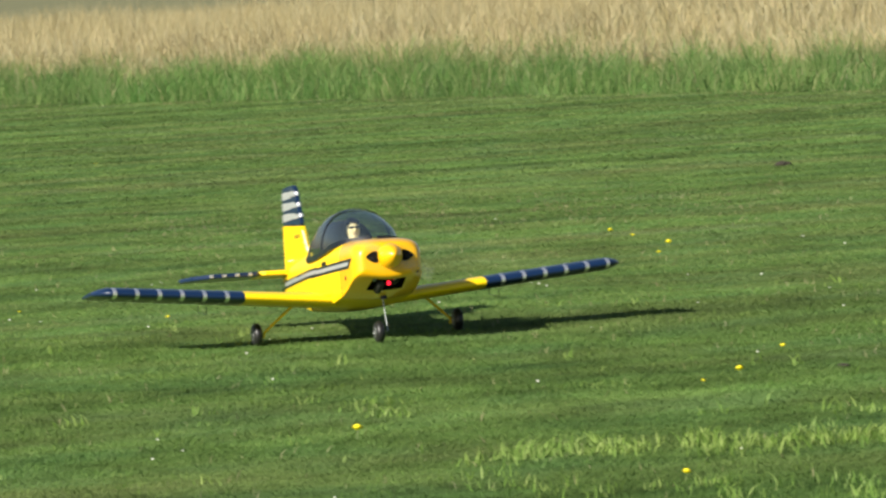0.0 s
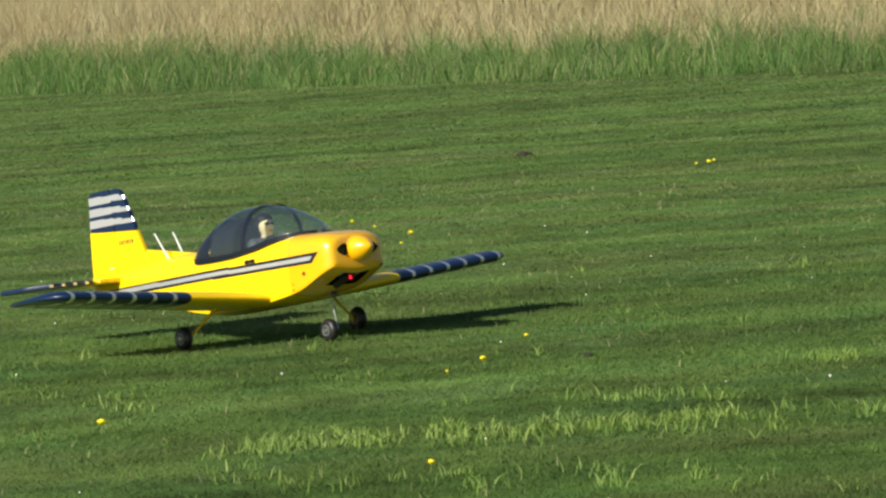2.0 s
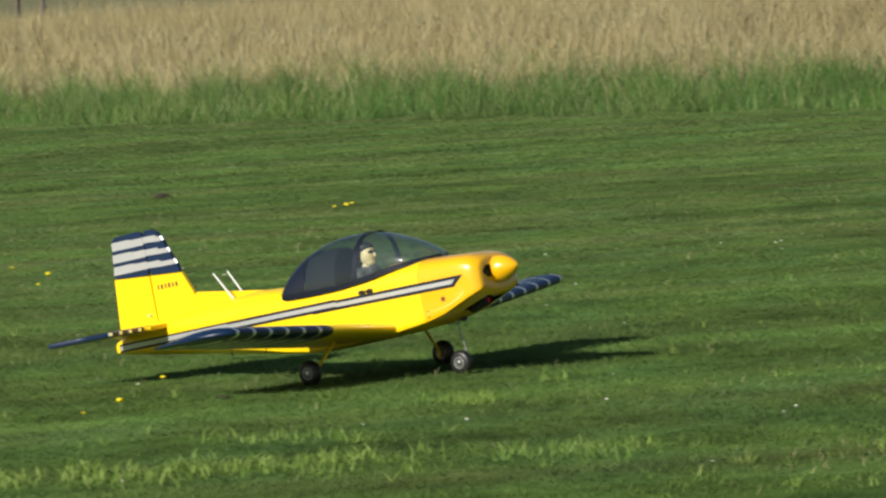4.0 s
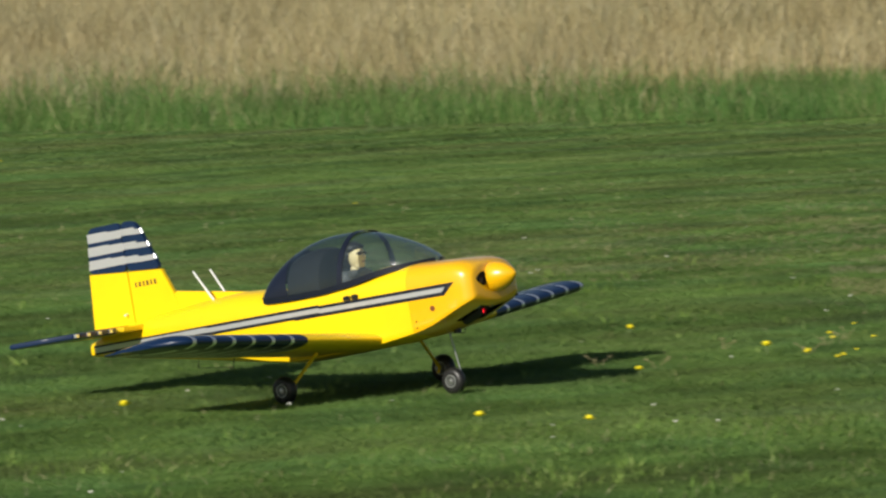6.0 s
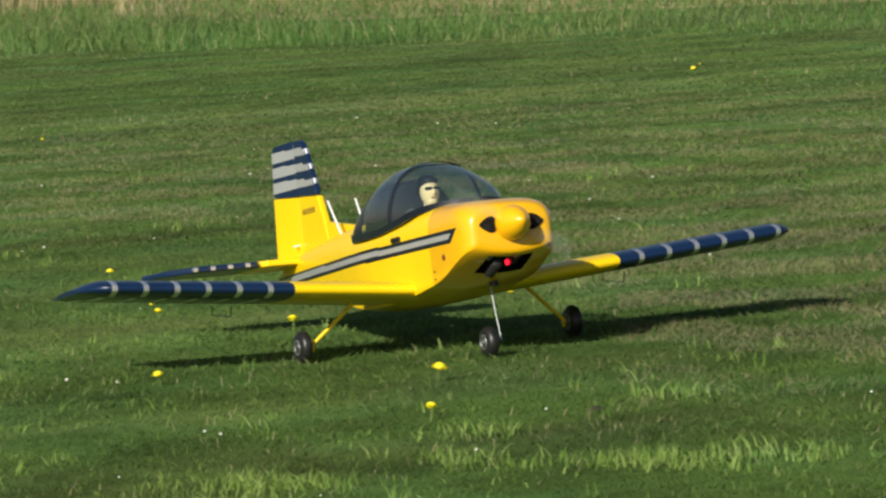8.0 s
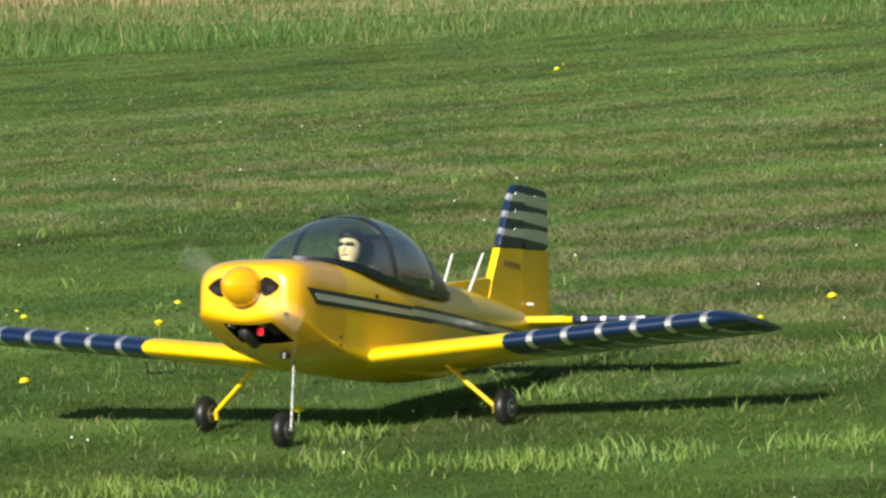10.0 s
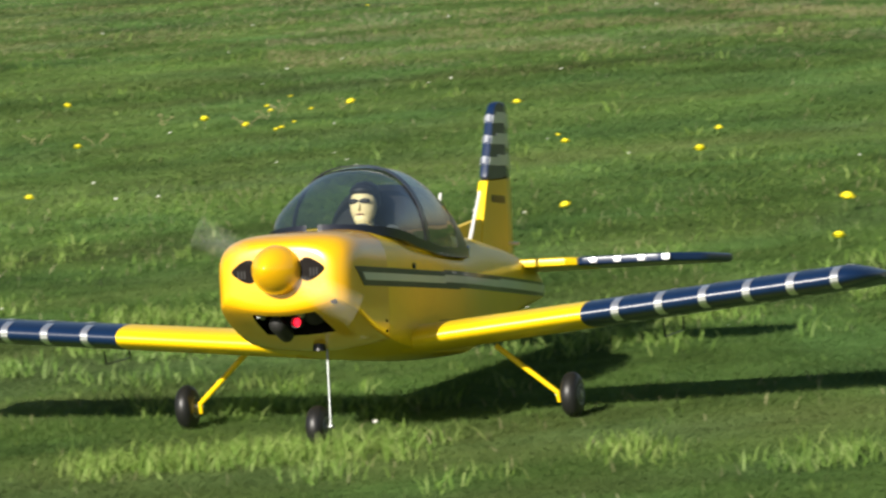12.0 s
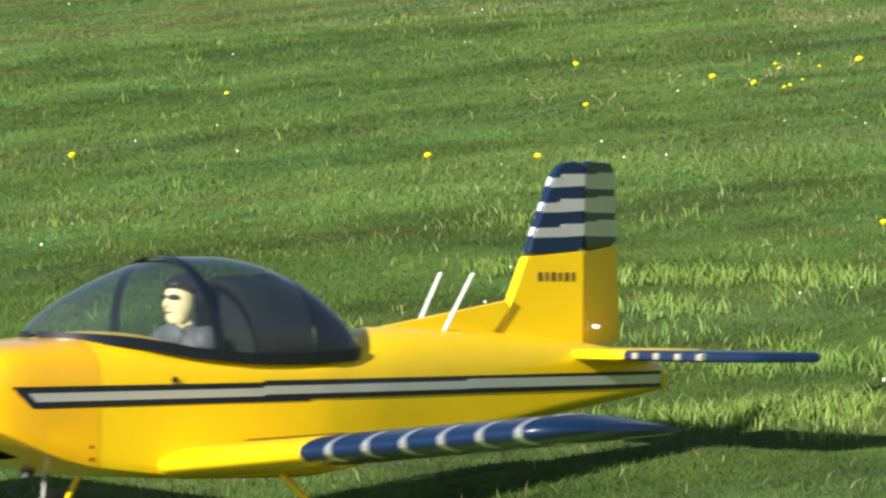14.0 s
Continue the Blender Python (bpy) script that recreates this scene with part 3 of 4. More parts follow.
    ftop = part("fin_top", tilt(flat_panel(smooth_outline([(-0.709, 0.470), (-0.773, 0.610), (-0.792, 0.630), (-0.842, 0.634), (-0.842, 0.480)], 3), 0.016, "xz", 0.06)), NAVY, plane, "navy fin top")
    rud = new("rudder")
    rud.parent = plane
    tagged(rud, "yellow and navy hinged rudder")
    def hinge(bm):
        for v in bm.verts:
            v.co = v.co - Vector((-0.844, 0, 0.470))
        return bm

    part("rudder_panel", hinge(flat_panel([(-0.846, 0.318), (-0.846, 0.480), (-0.995, 0.492), (-1.010, 0.322)], 0.014, "xz", 0.05)), YELLOW, rud)
    part("rudder_top", hinge(flat_panel(smooth_outline([(-0.846, 0.480), (-0.845, 0.634), (-0.974, 0.632), (-0.995, 0.492)], 3), 0.013, "xz", 0.05)), NAVY, rud, "navy rudder top")
    rud.location = af(-0.844, 0, 0.470)
    for s in (-1, 1):
        part("rudder_horn", hinge(rod((-0.872, s * 0.004, 0.352), (-0.866, s * 0.026, 0.350), 0.004, 0.003, 8)), WIRE, rud, "pale rudder control horn")
    for k in range(3):
        zf, zr = 0.502 + 0.0425 * k, 0.505 + 0.0405 * k
        le = -0.7085 - 0.456 * (zf + 0.008 - 0.470)
        wrap = rod((le + 0.0016, 0, zf + 0.001), (le - 0.0052, 0, zf + 0.0155), 0.0062, n=14)
        part("fin_band", tilt(wrap), CHROME, ftop, "silvery band round the fin's leading edge")
        for s in (-1, 1):
            b = flat_panel([(le + 0.0015, zf), (le - 0.005, zf + 0.016), (-0.790, zf + 0.018), (-0.790, zf + 0.001)], 0.0022, "xz", 0.02, shift=s * 0.0078)
            part("fin_band", tilt(b), SILVER, ftop, "stepped silvery white band")
            b = flat_panel([(-0.788, zf + 0.001), (-0.788, zf + 0.0235), (-0.8432, zf + 0.0245), (-0.8432, zf + 0.004)], 0.0022, "xz", 0.02, shift=s * 0.0078)
            part("fin_band", tilt(b), SILVER, ftop, "stepped silvery white band")
            b = flat_panel([(-0.8450, zr), (-0.8450, zr + 0.025), (-0.90, zr + 0.0255), (-0.90, zr + 0.0285), (-0.979 + 0.004 * k - 0.008, zr + 0.0285), (-0.992 + 0.006 * k, zr)], 0.0022, "xz", 0.02, shift=s * 0.0065)
            part("rudder_band", hinge(b), SILVER, rud, "stepped silvery white band")
    # canopy
    glass = loft([dome_arc(x) for x in stations(0.349, 0.072, 22)], False, closed=False)
    part("canopy_glass", tilt(glass), GLASS, plane, "clear smoked front canopy")
    rear = loft([dome_arc(x) for x in stations(0.072, -0.160, 20)], False, closed=False)
    part("rear_canopy_glass", tilt(rear), GLASS_REAR, plane, "dark smoked rear canopy")
    tail = loft([dome_arc(x, 0.0008) for x in stations(-0.140, -0.246, 12)], False, closed=False)
    part("canopy_tail", tilt(tail), FRAME, plane, "opaque dark rear end of the canopy")
    part("canopy_hoop", arch(0.072, 0.020, lean=0.13), FRAME, plane, "dark canopy hoop")
    for s in (-1, 1):
        part("canopy_sill", sill(s), FRAME, plane, "dark canopy sill")
    floor = loft([[(x, -lerp_table(DOME, x)[0] * 0.97, lerp_table(DOME, x)[1] + 0.002), (x, lerp_table(DOME, x)[0] * 0.97, lerp_table(DOME, x)[1] + 0.002)] for x in stations(0.075, -0.235, 20)], False, closed=False)
    part("cockpit_floor", tilt(floor), DARK, plane, "dark cockpit floor")
    coaming = []
    for x in stations(0.305, 0.088, 14):
        w, zs, zc = lerp_table(DOME, x)
        h = 0.006 + 0.019 * max(0.0, 1 - ((x - 0.165) / 0.14) ** 2)
        coaming.append([(x, w * 0.88 * math.cos(math.pi * k / 12), zs - 0.004 + h * abs(math.sin(math.pi * k / 12)) ** 0.7) for k in range(13)])
    part("cockpit_coaming", tilt(loft(coaming, True, closed=False)), YELLOW, plane, "rounded yellow coaming ahead of the figure")
    hump = loft([[(x, p[1] * k, 0.308 + (p[2] - 0.308) * k) for p in dome_arc(x)] for x, k in ((-0.024, 0.50), (-0.026, 0.66), (-0.032, 0.76), (-0.050, 0.83), (-0.085, 0.87), (-0.12, 0.89), (-0.145, 0.91))], True, closed=False)
    part("seat_back", tilt(hump), SEAT, plane, "black rounded bulkhead behind the figure")
    # pilot figure, one plain mesh
    fig = bmesh.new()
    for at, sc, mi in (((0.036, 0.0, 0.322), (0.034, 0.070, 0.036), 2), ((0.044, 0.0, 0.356), (0.014, 0.015, 0.024), 0), ((0.053, 0.0, 0.395), (0.024, 0.0215, 0.031), 0), ((0.056, 0.0, 0.375), (0.018, 0.0155, 0.015), 0),
                       ((0.042, 0.0, 0.4165), (0.0300, 0.0240, 0.0190), 1), ((0.033, 0.0, 0.403), (0.0225, 0.0235, 0.0255), 1), ((0.072, 0.0085, 0.4015), (0.0066, 0.0105, 0.0046), 1), ((0.072, -0.0085, 0.4015), (0.0066, 0.0105, 0.0046), 1),
                       ((0.077, 0, 0.393), (0.0055, 0.004, 0.007), 0), ((0.060, 0.0, 0.4195), (0.0165, 0.0195, 0.0085), 1), ((0.073, 0, 0.3805), (0.0035, 0.0075, 0.0018), 3),
                       ((0.064, 0, 0.338), (0.012, 0.030, 0.022), 2), ((0.060, 0.012, 0.350), (0.010, 0.012, 0.008), 0), ((0.034, 0.050, 0.330), (0.026, 0.022, 0.026), 2), ((0.034, -0.050, 0.330), (0.026, 0.022, 0.026), 2)):
        if at[2] > 0.35:
            at = (0.044 + (at[0] - 0.050) * 1.15, at[1] * 1.15, 0.390 + (at[2] - 0.392) * 1.15)
            sc = tuple(1.15 * k for k in sc)
        before = len(fig.faces)
        bmesh.ops.create_uvsphere(fig, u_segments=18, v_segments=12, radius=1.0, matrix=Matrix.LocRotScale(at, None, sc))
        fig.faces.ensure_lookup_table()
        for f in fig.faces[before:]:
            f.material_index = mi
    part("pilot_figure", tilt(fig), [SKIN, HAIR, SUIT, LIPS], plane, "small painted pilot bust")
    # spinner, propeller, nose leg
    spin = lathe([(0.525, 0.042), (0.546, 0.0445), (0.562, 0.0440), (0.578, 0.0395), (0.594, 0.0320), (0.607, 0.0230), (0.617, 0.0135), (0.6225, 0.0065), (0.6245, 0.001)], 28)
    for v in spin.verts:
        v.co.z += 0.260
    part("spinner", tilt(spin), COWL, plane, "glossy yellow spinner")
    pr = part("propeller", lathe([(-0.010, 0.012), (-0.008, 0.018), (0.008, 0.018), (0.010, 0.012)], 16), BLACK, plane, "fast spinning two-bladed propeller, blurred")
    for s in (-1, 1):
        rings = []
        for k in range(9):
            r = 0.035 + 0.135 * k / 8
            ch = 0.016 + 0.020 * math.sin(math.pi * min(1, k / 8 + 0.12))
            tw = radians(55 - 38 * k / 8)
            rings.append([(math.sin(tw) * ch * c * 0.5 + math.cos(tw) * d, s * math.cos(tw) * ch * c * 0.5 - math.sin(tw) * d * s, s * r) for c, d in ((-1, 0), (0, 0.0016), (1, 0), (0, -0.0016))])
        part("blade", loft(rings), BLUR, pr, "blurred propeller blade")
    hub_at = af(0.556, 0, 0.260)
    pr.location = hub_at
    strut = bmesh.new()
    rod((0.311, 0.0146, 0.193), (0.350, 0.022, 0.044), 0.0024, bm=strut)
    rod((0.350, 0.022, 0.045), (0.337, 0.022, 0.040), 0.003, bm=strut)
    rod((0.337, -0.026, 0.040), (0.337, 0.024, 0.040), 0.003, bm=strut)
    legs.append(part("nose_leg", strut, WIRE_STEEL, plane, "dull steel wire nose leg"))
    wheels = [wheel(plane, (0.337, -0.006, 0.040), 0.040, 0.032), wheel(plane, (0.0, 0.377, 0.042), 0.042, 0.032), wheel(plane, (0.0, -0.377, 0.042), 0.042, 0.032)]
    return plane, pr, wheels, rud, [legs[2], legs[1], legs[0]]


plane, propeller, wheels, rudder, legs = build_plane()

# ---- ground ----
EDGE_A, EDGE_B = 58.8, -1.78
EDGE_N = Vector((-EDGE_B, 1.0)).normalized()
EDGE_D = EDGE_A * EDGE_N.y
FENCE_Y = 132.0


def ground_sheet():
    rings = [[(r * math.cos(2 * math.pi * k / 64), 20 + r * math.sin(2 * math.pi * k / 64), 0.0) for k in range(64)] for r in (3, 10, 25, 45, 80, 160, 400, 1200, 3000)]
    bm = loft(rings, False)
    bm.faces.new([v for v in bm.verts if (v.co.xy - Vector((0, 20))).length < 3.5])
    return bm


SOIL = material("turf_soil", (0.088, 0.152, 0.036), 0.95, spread=0.12, scale=3.0, bump=0.6, bump_scale=40)
def add_dry_land(m):
    """Beyond the straight edge of the mown field the soil lies under straw."""
    nt = m.node_tree
    p = nt.nodes["Principled BSDF"]
    old = toned(nt, p.inputs["Base Color"].links[0].from_socket, 0.45, (0.14, 0.14, 0.055), 0.45)
    geo, dot, step, mix = (nt.nodes.new("ShaderNode" + k) for k in ("NewGeometry", "VectorMath", "Math", "Mix"))
    dot.operation, step.operation, mix.data_type = "DOT_PRODUCT", "GREATER_THAN", "RGBA"
    dot.inputs[1].default_value = (EDGE_N.x, EDGE_N.y, 0)
    step.inputs[1].default_value = EDGE_D + 3.5
    mix.inputs["B"].default_value = (0.42, 0.33, 0.18, 1)
    nt.links.new(geo.outputs["Position"], dot.inputs[0])
    nt.links.new(dot.outputs["Value"], step.inputs[0])
    nt.links.new(step.outputs[0], mix.inputs["Factor"])
    nt.links.new(old, mix.inputs["A"])
    # past the fence the paddock is grey-green
    sep, past, paddock = (nt.nodes.new("ShaderNode" + k) for k in ("SeparateXYZ", "Math", "Mix"))
    past.operation, paddock.data_type = "GREATER_THAN", "RGBA"
    past.inputs[1].default_value = FENCE_Y
    paddock.inputs["B"].default_value = (0.185, 0.185, 0.105, 1)
    nt.links.new(geo.outputs["Position"], sep.inputs[0])
    nt.links.new(sep.outputs["Y"], past.inputs[0])
    nt.links.new(past.outputs[0], paddock.inputs["Factor"])
    nt.links.new(mix.outputs["Result"], paddock.inputs["A"])
    nt.links.new(paddock.outputs["Result"], p.inputs["Base Color"])


add_dry_land(SOIL)
SOIL.node_tree.nodes["Principled BSDF"].inputs["Specular IOR Level"].default_value = 0.03
ground = mesh_object("ground", ground_sheet(), SOIL, False)
tagged(ground, "mown turf airfield ground reaching the horizon", "ground", kind="structure")


def blades(name, xy, height, width, mats, lean=0.5, label="", pieces=2, z0=0.0, seed=1):
    """Many narrow bent blades in one mesh. xy: places; height, width: one for each."""
    rng = np.random.default_rng(seed)
    n = len(xy)
    a = rng.uniform(0, 2 * np.pi, n)
    b = rng.uniform(0, 2 * np.pi, n)
    ln = rng.uniform(0.1, 1.0, n) * lean * height
    wx, wy = np.cos(a) * width / 2, np.sin(a) * width / 2
    lx, ly = np.cos(b) * ln, np.sin(b) * ln
    x, y = xy[:, 0], xy[:, 1]
    zz = np.full(n, z0)
    if pieces == 2:
        v = np.stack([np.stack([x - wx, y - wy, zz], 1), np.stack([x + wx, y + wy, zz], 1),
                      np.stack([x + lx * .35 + wx * .8, y + ly * .35 + wy * .8, zz + height * .6], 1), np.stack([x + lx * .35 - wx * .8, y + ly * .35 - wy * .8, zz + height * .6], 1),
                      np.stack([x + lx, y + ly, zz + height], 1)], 1)
        f = np.array([0, 1, 2, 0, 2, 3, 3, 2, 4])
        k = 5
    else:
        v = np.stack([np.stack([x - wx, y - wy, zz], 1), np.stack([x + wx, y + wy, zz], 1), np.stack([x + lx, y + ly, zz + height], 1)], 1)
        f = np.array([0, 1, 2])
        k = 3
    idx = (np.arange(n)[:, None] * k + f[None]).ravel().astype(np.int32)
    me = bpy.data.meshes.new(name)
    me.vertices.add(n * k)
    me.vertices.foreach_set("co", v.reshape(-1).astype(np.float32))
    me.loops.add(len(idx))
    me.loops.foreach_set("vertex_index", idx)
    me.polygons.add(len(idx) // 3)
    me.polygons.foreach_set("loop_start", np.arange(0, len(idx), 3, dtype=np.int32))
    me.materials.append(mats)
    me.update(calc_edges=True)
    return tagged(new(name, me), label, "grass", kind="stuff")


def sector(rng, r0, r1, count, a0=-14.0, a1=38.0):
    r = np.sqrt(rng.uniform(r0 * r0, r1 * r1, count))
    a = np.radians(rng.uniform(a0, a1, count))
    return np.stack([r * np.sin(a), r * np.cos(a)], 1)


def field(xy, cell, seed):
    """Smooth random field in 0..1 over the plan, from two octaves of waves."""
    rng = np.random.default_rng(seed)
    out = np.zeros(len(xy))
    for k in range(10):
        w = rng.normal(size=2) / cell * (1 if k < 6 else 2.2)
        out += np.sin(xy @ w * 2 + rng.uniform(0, 6.28)) * (1 if k < 6 else 0.5)
    return 1 / (1 + np.exp(-out * 0.8))


def beyond(xy):
    return xy @ np.array([EDGE_N.x, EDGE_N.y]) - EDGE_D


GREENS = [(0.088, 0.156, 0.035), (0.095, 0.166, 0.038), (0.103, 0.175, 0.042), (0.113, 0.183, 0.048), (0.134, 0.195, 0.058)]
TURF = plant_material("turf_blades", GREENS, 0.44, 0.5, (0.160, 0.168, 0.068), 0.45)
# same grass farther off: its brighter grazing-view look is put into the colours
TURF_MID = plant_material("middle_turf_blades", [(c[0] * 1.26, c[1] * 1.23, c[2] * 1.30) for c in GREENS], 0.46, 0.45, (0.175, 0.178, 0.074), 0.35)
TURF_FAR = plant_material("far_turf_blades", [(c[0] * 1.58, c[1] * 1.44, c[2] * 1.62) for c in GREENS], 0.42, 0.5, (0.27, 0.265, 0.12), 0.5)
LUSH = plant_material("lush_blades", [(0.155, 0.27, 0.050), (0.23, 0.345, 0.074), (0.35, 0.44, 0.14)], 0.15, 0.4)
MIXED = plant_material("ragged_blades", [(0.10, 0.18, 0.038), (0.15, 0.245, 0.052), (0.22, 0.31, 0.085), (0.075, 0.13, 0.030)], 0.35, 0.45)
DRY = plant_material("dry_turf_blades", [(0.21, 0.212, 0.09), (0.28, 0.268, 0.13), (0.37, 0.34, 0.19)], 0.25, 0.4)
PALE = plant_material("pale_blades", [(0.28, 0.27, 0.13), (0.36, 0.33, 0.18), (0.20, 0.22, 0.08)], 0.2, 0.3)
TALL = plant_material("tall_green_blades", [(0.082, 0.178, 0.040), (0.100, 0.210, 0.048), (0.128, 0.238, 0.056), (0.180, 0.275, 0.082), (0.27, 0.325, 0.125)], 0.34, 0.45, (0.30, 0.31, 0.13), 0.4)
STRAW = plant_material("straw", [(0.38, 0.315, 0.155), (0.47, 0.405, 0.215), (0.56, 0.485, 0.295), (0.33, 0.305, 0.145)], 0.32, 0.45, (0.29, 0.25, 0.115), 0.55)

rng = np.random.default_rng(7)
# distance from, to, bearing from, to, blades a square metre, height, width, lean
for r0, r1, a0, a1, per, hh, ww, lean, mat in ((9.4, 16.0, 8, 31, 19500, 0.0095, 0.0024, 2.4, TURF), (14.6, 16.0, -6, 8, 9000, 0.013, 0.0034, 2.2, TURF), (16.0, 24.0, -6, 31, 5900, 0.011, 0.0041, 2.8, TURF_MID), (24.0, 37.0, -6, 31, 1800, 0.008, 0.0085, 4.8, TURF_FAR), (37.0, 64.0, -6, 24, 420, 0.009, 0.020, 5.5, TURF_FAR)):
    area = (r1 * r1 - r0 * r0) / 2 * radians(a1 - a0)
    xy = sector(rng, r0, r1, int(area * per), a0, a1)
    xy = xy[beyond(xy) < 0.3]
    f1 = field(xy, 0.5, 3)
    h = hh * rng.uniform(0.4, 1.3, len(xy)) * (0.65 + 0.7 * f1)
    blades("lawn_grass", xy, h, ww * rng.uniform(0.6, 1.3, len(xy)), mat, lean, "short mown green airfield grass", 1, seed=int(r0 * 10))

# longer bright tufts missed by the mower, in ragged rows: from, to, spread in depth, tufts
tufts = []
for x0, y0, x1, y1, w, n in ((0.35, 17.55, 2.45, 17.13, 0.15, 180), (0.2, 16.6, 1.7, 15.3, 0.20, 44), (1.40, 18.45, 1.82, 18.15, 0.07, 26), (2.15, 19.3, 2.36, 19.22, 0.06, 10), (-0.2, 19.7, 0.2, 19.5, 0.2, 10), (2.3, 17.1, 3.1, 16.6, 0.3, 6),
                             (4.12, 15.25, 4.55, 15.1, 0.14, 9), (4.55, 18.9, 4.75, 18.75, 0.12, 4), (4.75, 12.5, 5.10, 12.2, 0.07, 34), (5.42, 12.35, 5.82, 11.83, 0.09, 110), (5.80, 11.95, 6.05, 11.85, 0.06, 26), (6.15, 11.7, 6.45, 11.62, 0.07, 26), (5.6, 12.95, 5.8, 12.85, 0.05, 8),
                             (6.3, 13.3, 6.6, 13.2, 0.08, 10), (7.3, 13.7, 7.5, 13.5, 0.10, 10), (3.20, 11.00, 3.67, 10.78, 0.08, 130), (3.67, 10.78, 4.12, 10.42, 0.09, 150), (3.5, 10.45, 3.75, 10.3, 0.08, 40), (4.16, 9.98, 4.40, 9.94, 0.08, 40), (3.88, 13.9, 4.30, 13.05, 0.10, 50),
                             (4.50, 12.15, 4.80, 11.95, 0.09, 34), (3.55, 12.7, 3.92, 11.92, 0.10, 40), (4.05, 13.5, 4.50, 12.9, 0.12, 60), (3.85, 12.8, 4.3, 12.3, 0.14, 60), (3.55, 11.8, 3.95, 11.32, 0.12, 50), (3.88, 15.6, 4.30, 15.12, 0.09, 14), (3.22, 16.37, 3.44, 16.32, 0.06, 12), (4.5, 18.55, 4.72, 18.35, 0.06, 8)):
    u = rng.uniform(0, 1, n)
    for x, y in zip(x0 + (x1 - x0) * u + rng.normal(0, w * 0.3, n), y0 + (y1 - y0) * u + rng.normal(0, w, n)):
        m = rng.integers(6, 20)
        tufts.append(np.stack([x + rng.normal(0, 0.024, m), y + rng.normal(0, 0.035, m)], 1))
for x, y in np.concatenate([sector(rng, 9.8, 16, 130, 9, 30), sector(rng, 15, 25, 220, -5, 30)]):
    m = rng.integers(4, 12)
    tufts.append(np.stack([x + rng.normal(0, 0.022, m), y + rng.normal(0, 0.035, m)], 1))
xy = np.concatenate(tufts) * 0.988
xy = xy[field(xy, 0.30, 19) > rng.uniform(0.1, 0.5, len(xy))]
far = np.clip(np.hypot(xy[:, 0], xy[:, 1]) / 13, 0.9, 1.5)
blades("grass_tufts", xy, rng.uniform(0.011, 0.043, len(xy)), rng.uniform(0.0024, 0.0050, len(xy)) * far, LUSH, 1.25, "bright longer grass tufts missed by the mower", 2, seed=31)

# single bright or dry blades that stand out of the turf
xy = np.concatenate([sector(rng, 9.6, 17, 3200, 9, 30), sector(rng, 15, 32, 5200, -5, 30)])
xy = xy[field(xy, 0.6, 23) > 0.35]
blades("stray_blades", xy, rng.uniform(0.010, 0.030, len(xy)), rng.uniform(0.0016, 0.0034, len(xy)) * np.clip(xy[:, 1] / 16, 1, 1.8), PALE, 1.3, "single pale dry blades standing out of the turf", 2, seed=34)

# small ragged clumps strewn over the near turf
clumps = []
for x, y in np.concatenate([sector(rng, 9.6, 17.5, 4200, 8, 30), sector(rng, 15.0, 25.0, 4200, -6, 30)]):
    m = rng.integers(4, 14)
    clumps.append(np.stack([x + rng.normal(0, 0.03, m), y + rng.normal(0, 0.03, m)], 1))
xy = np.concatenate(clumps)
xy = xy[field(xy, 0.45, 17) > 0.45]
far = np.clip(np.hypot(xy[:, 0], xy[:, 1]) / 13, 0.9, 1.7)
blades("grass_clumps", xy, rng.uniform(0.008, 0.022, len(xy)), rng.uniform(0.0018, 0.0040, len(xy)) * far, MIXED, 1.8, "slightly longer ragged clumps in the mown grass", 2, seed=33)

# worn, dry streaks in the turf: bearing from, to, distance, spread, how many
dry = []
for a0, a1, r, w, n in ((18.4, 25.0, 23.2, 0.95, 11000), (22.6, 29.5, 23.6, 1.1, 9000), (18.0, 29.0, 26.8, 1.6, 9000), (25.2, 31.0, 16.6, 1.2, 14000), (24.6, 31.0, 19.8, 1.5, 20000), (14.0, 18.0, 24.5, 0.7, 1200), (16.0, 21.0, 27.0, 1.0, 1200), (-2.0, 4.0, 33.0, 1.2, 1600)):
    a = np.radians(rng.uniform(a0, a1, 2 * n))
    rr = r + rng.normal(0, w, 2 * n)
    dry.append(np.stack([rr * np.sin(a), rr * np.cos(a)], 1))
ex = rng.uniform(-6, 24, 5200)
dry.append(np.stack([ex, EDGE_A + EDGE_B * ex], 1) + rng.normal(0, 0.22, (5200, 2)) - 0.15)
xy = np.concatenate(dry)
xy = xy[field(xy, 0.35, 5) > 0.42]
blades("dry_turf", xy, rng.uniform(0.007, 0.022, len(xy)), rng.uniform(0.0022, 0.0048, len(xy)) * np.clip(xy[:, 1] / 20, 0.9, 2.6), DRY, 2.0, "dry pale worn patches of turf", 1, seed=32)

# straight far edge of the mown field, then lush green, then dry standing grass
def green_width(xy):
    return np.clip(4.2 - 0.22 * xy[:, 0], 2.2, 4.2) + 0.9 * np.clip(xy[:, 0] - 12.3, 0, 4)


xy = sector(rng, 24, 76, 1050000, -9, 36)
d = beyond(xy)
g, lump = field(xy, 1.5, 11), field(xy, 0.42, 12)
edge = green_width(xy) + 2.2 * g
# green thins out among the straw behind
keep = (d > -0.35 + 0.6 * lump) & (d < edge + 7) & (rng.uniform(0, 1, len(xy)) < np.where(d < edge, 0.35 + 0.65 * lump, 0.20 * (1 - (d - edge) / 7)))
xy, d, g, lump = xy[keep], d[keep], g[keep], lump[keep]
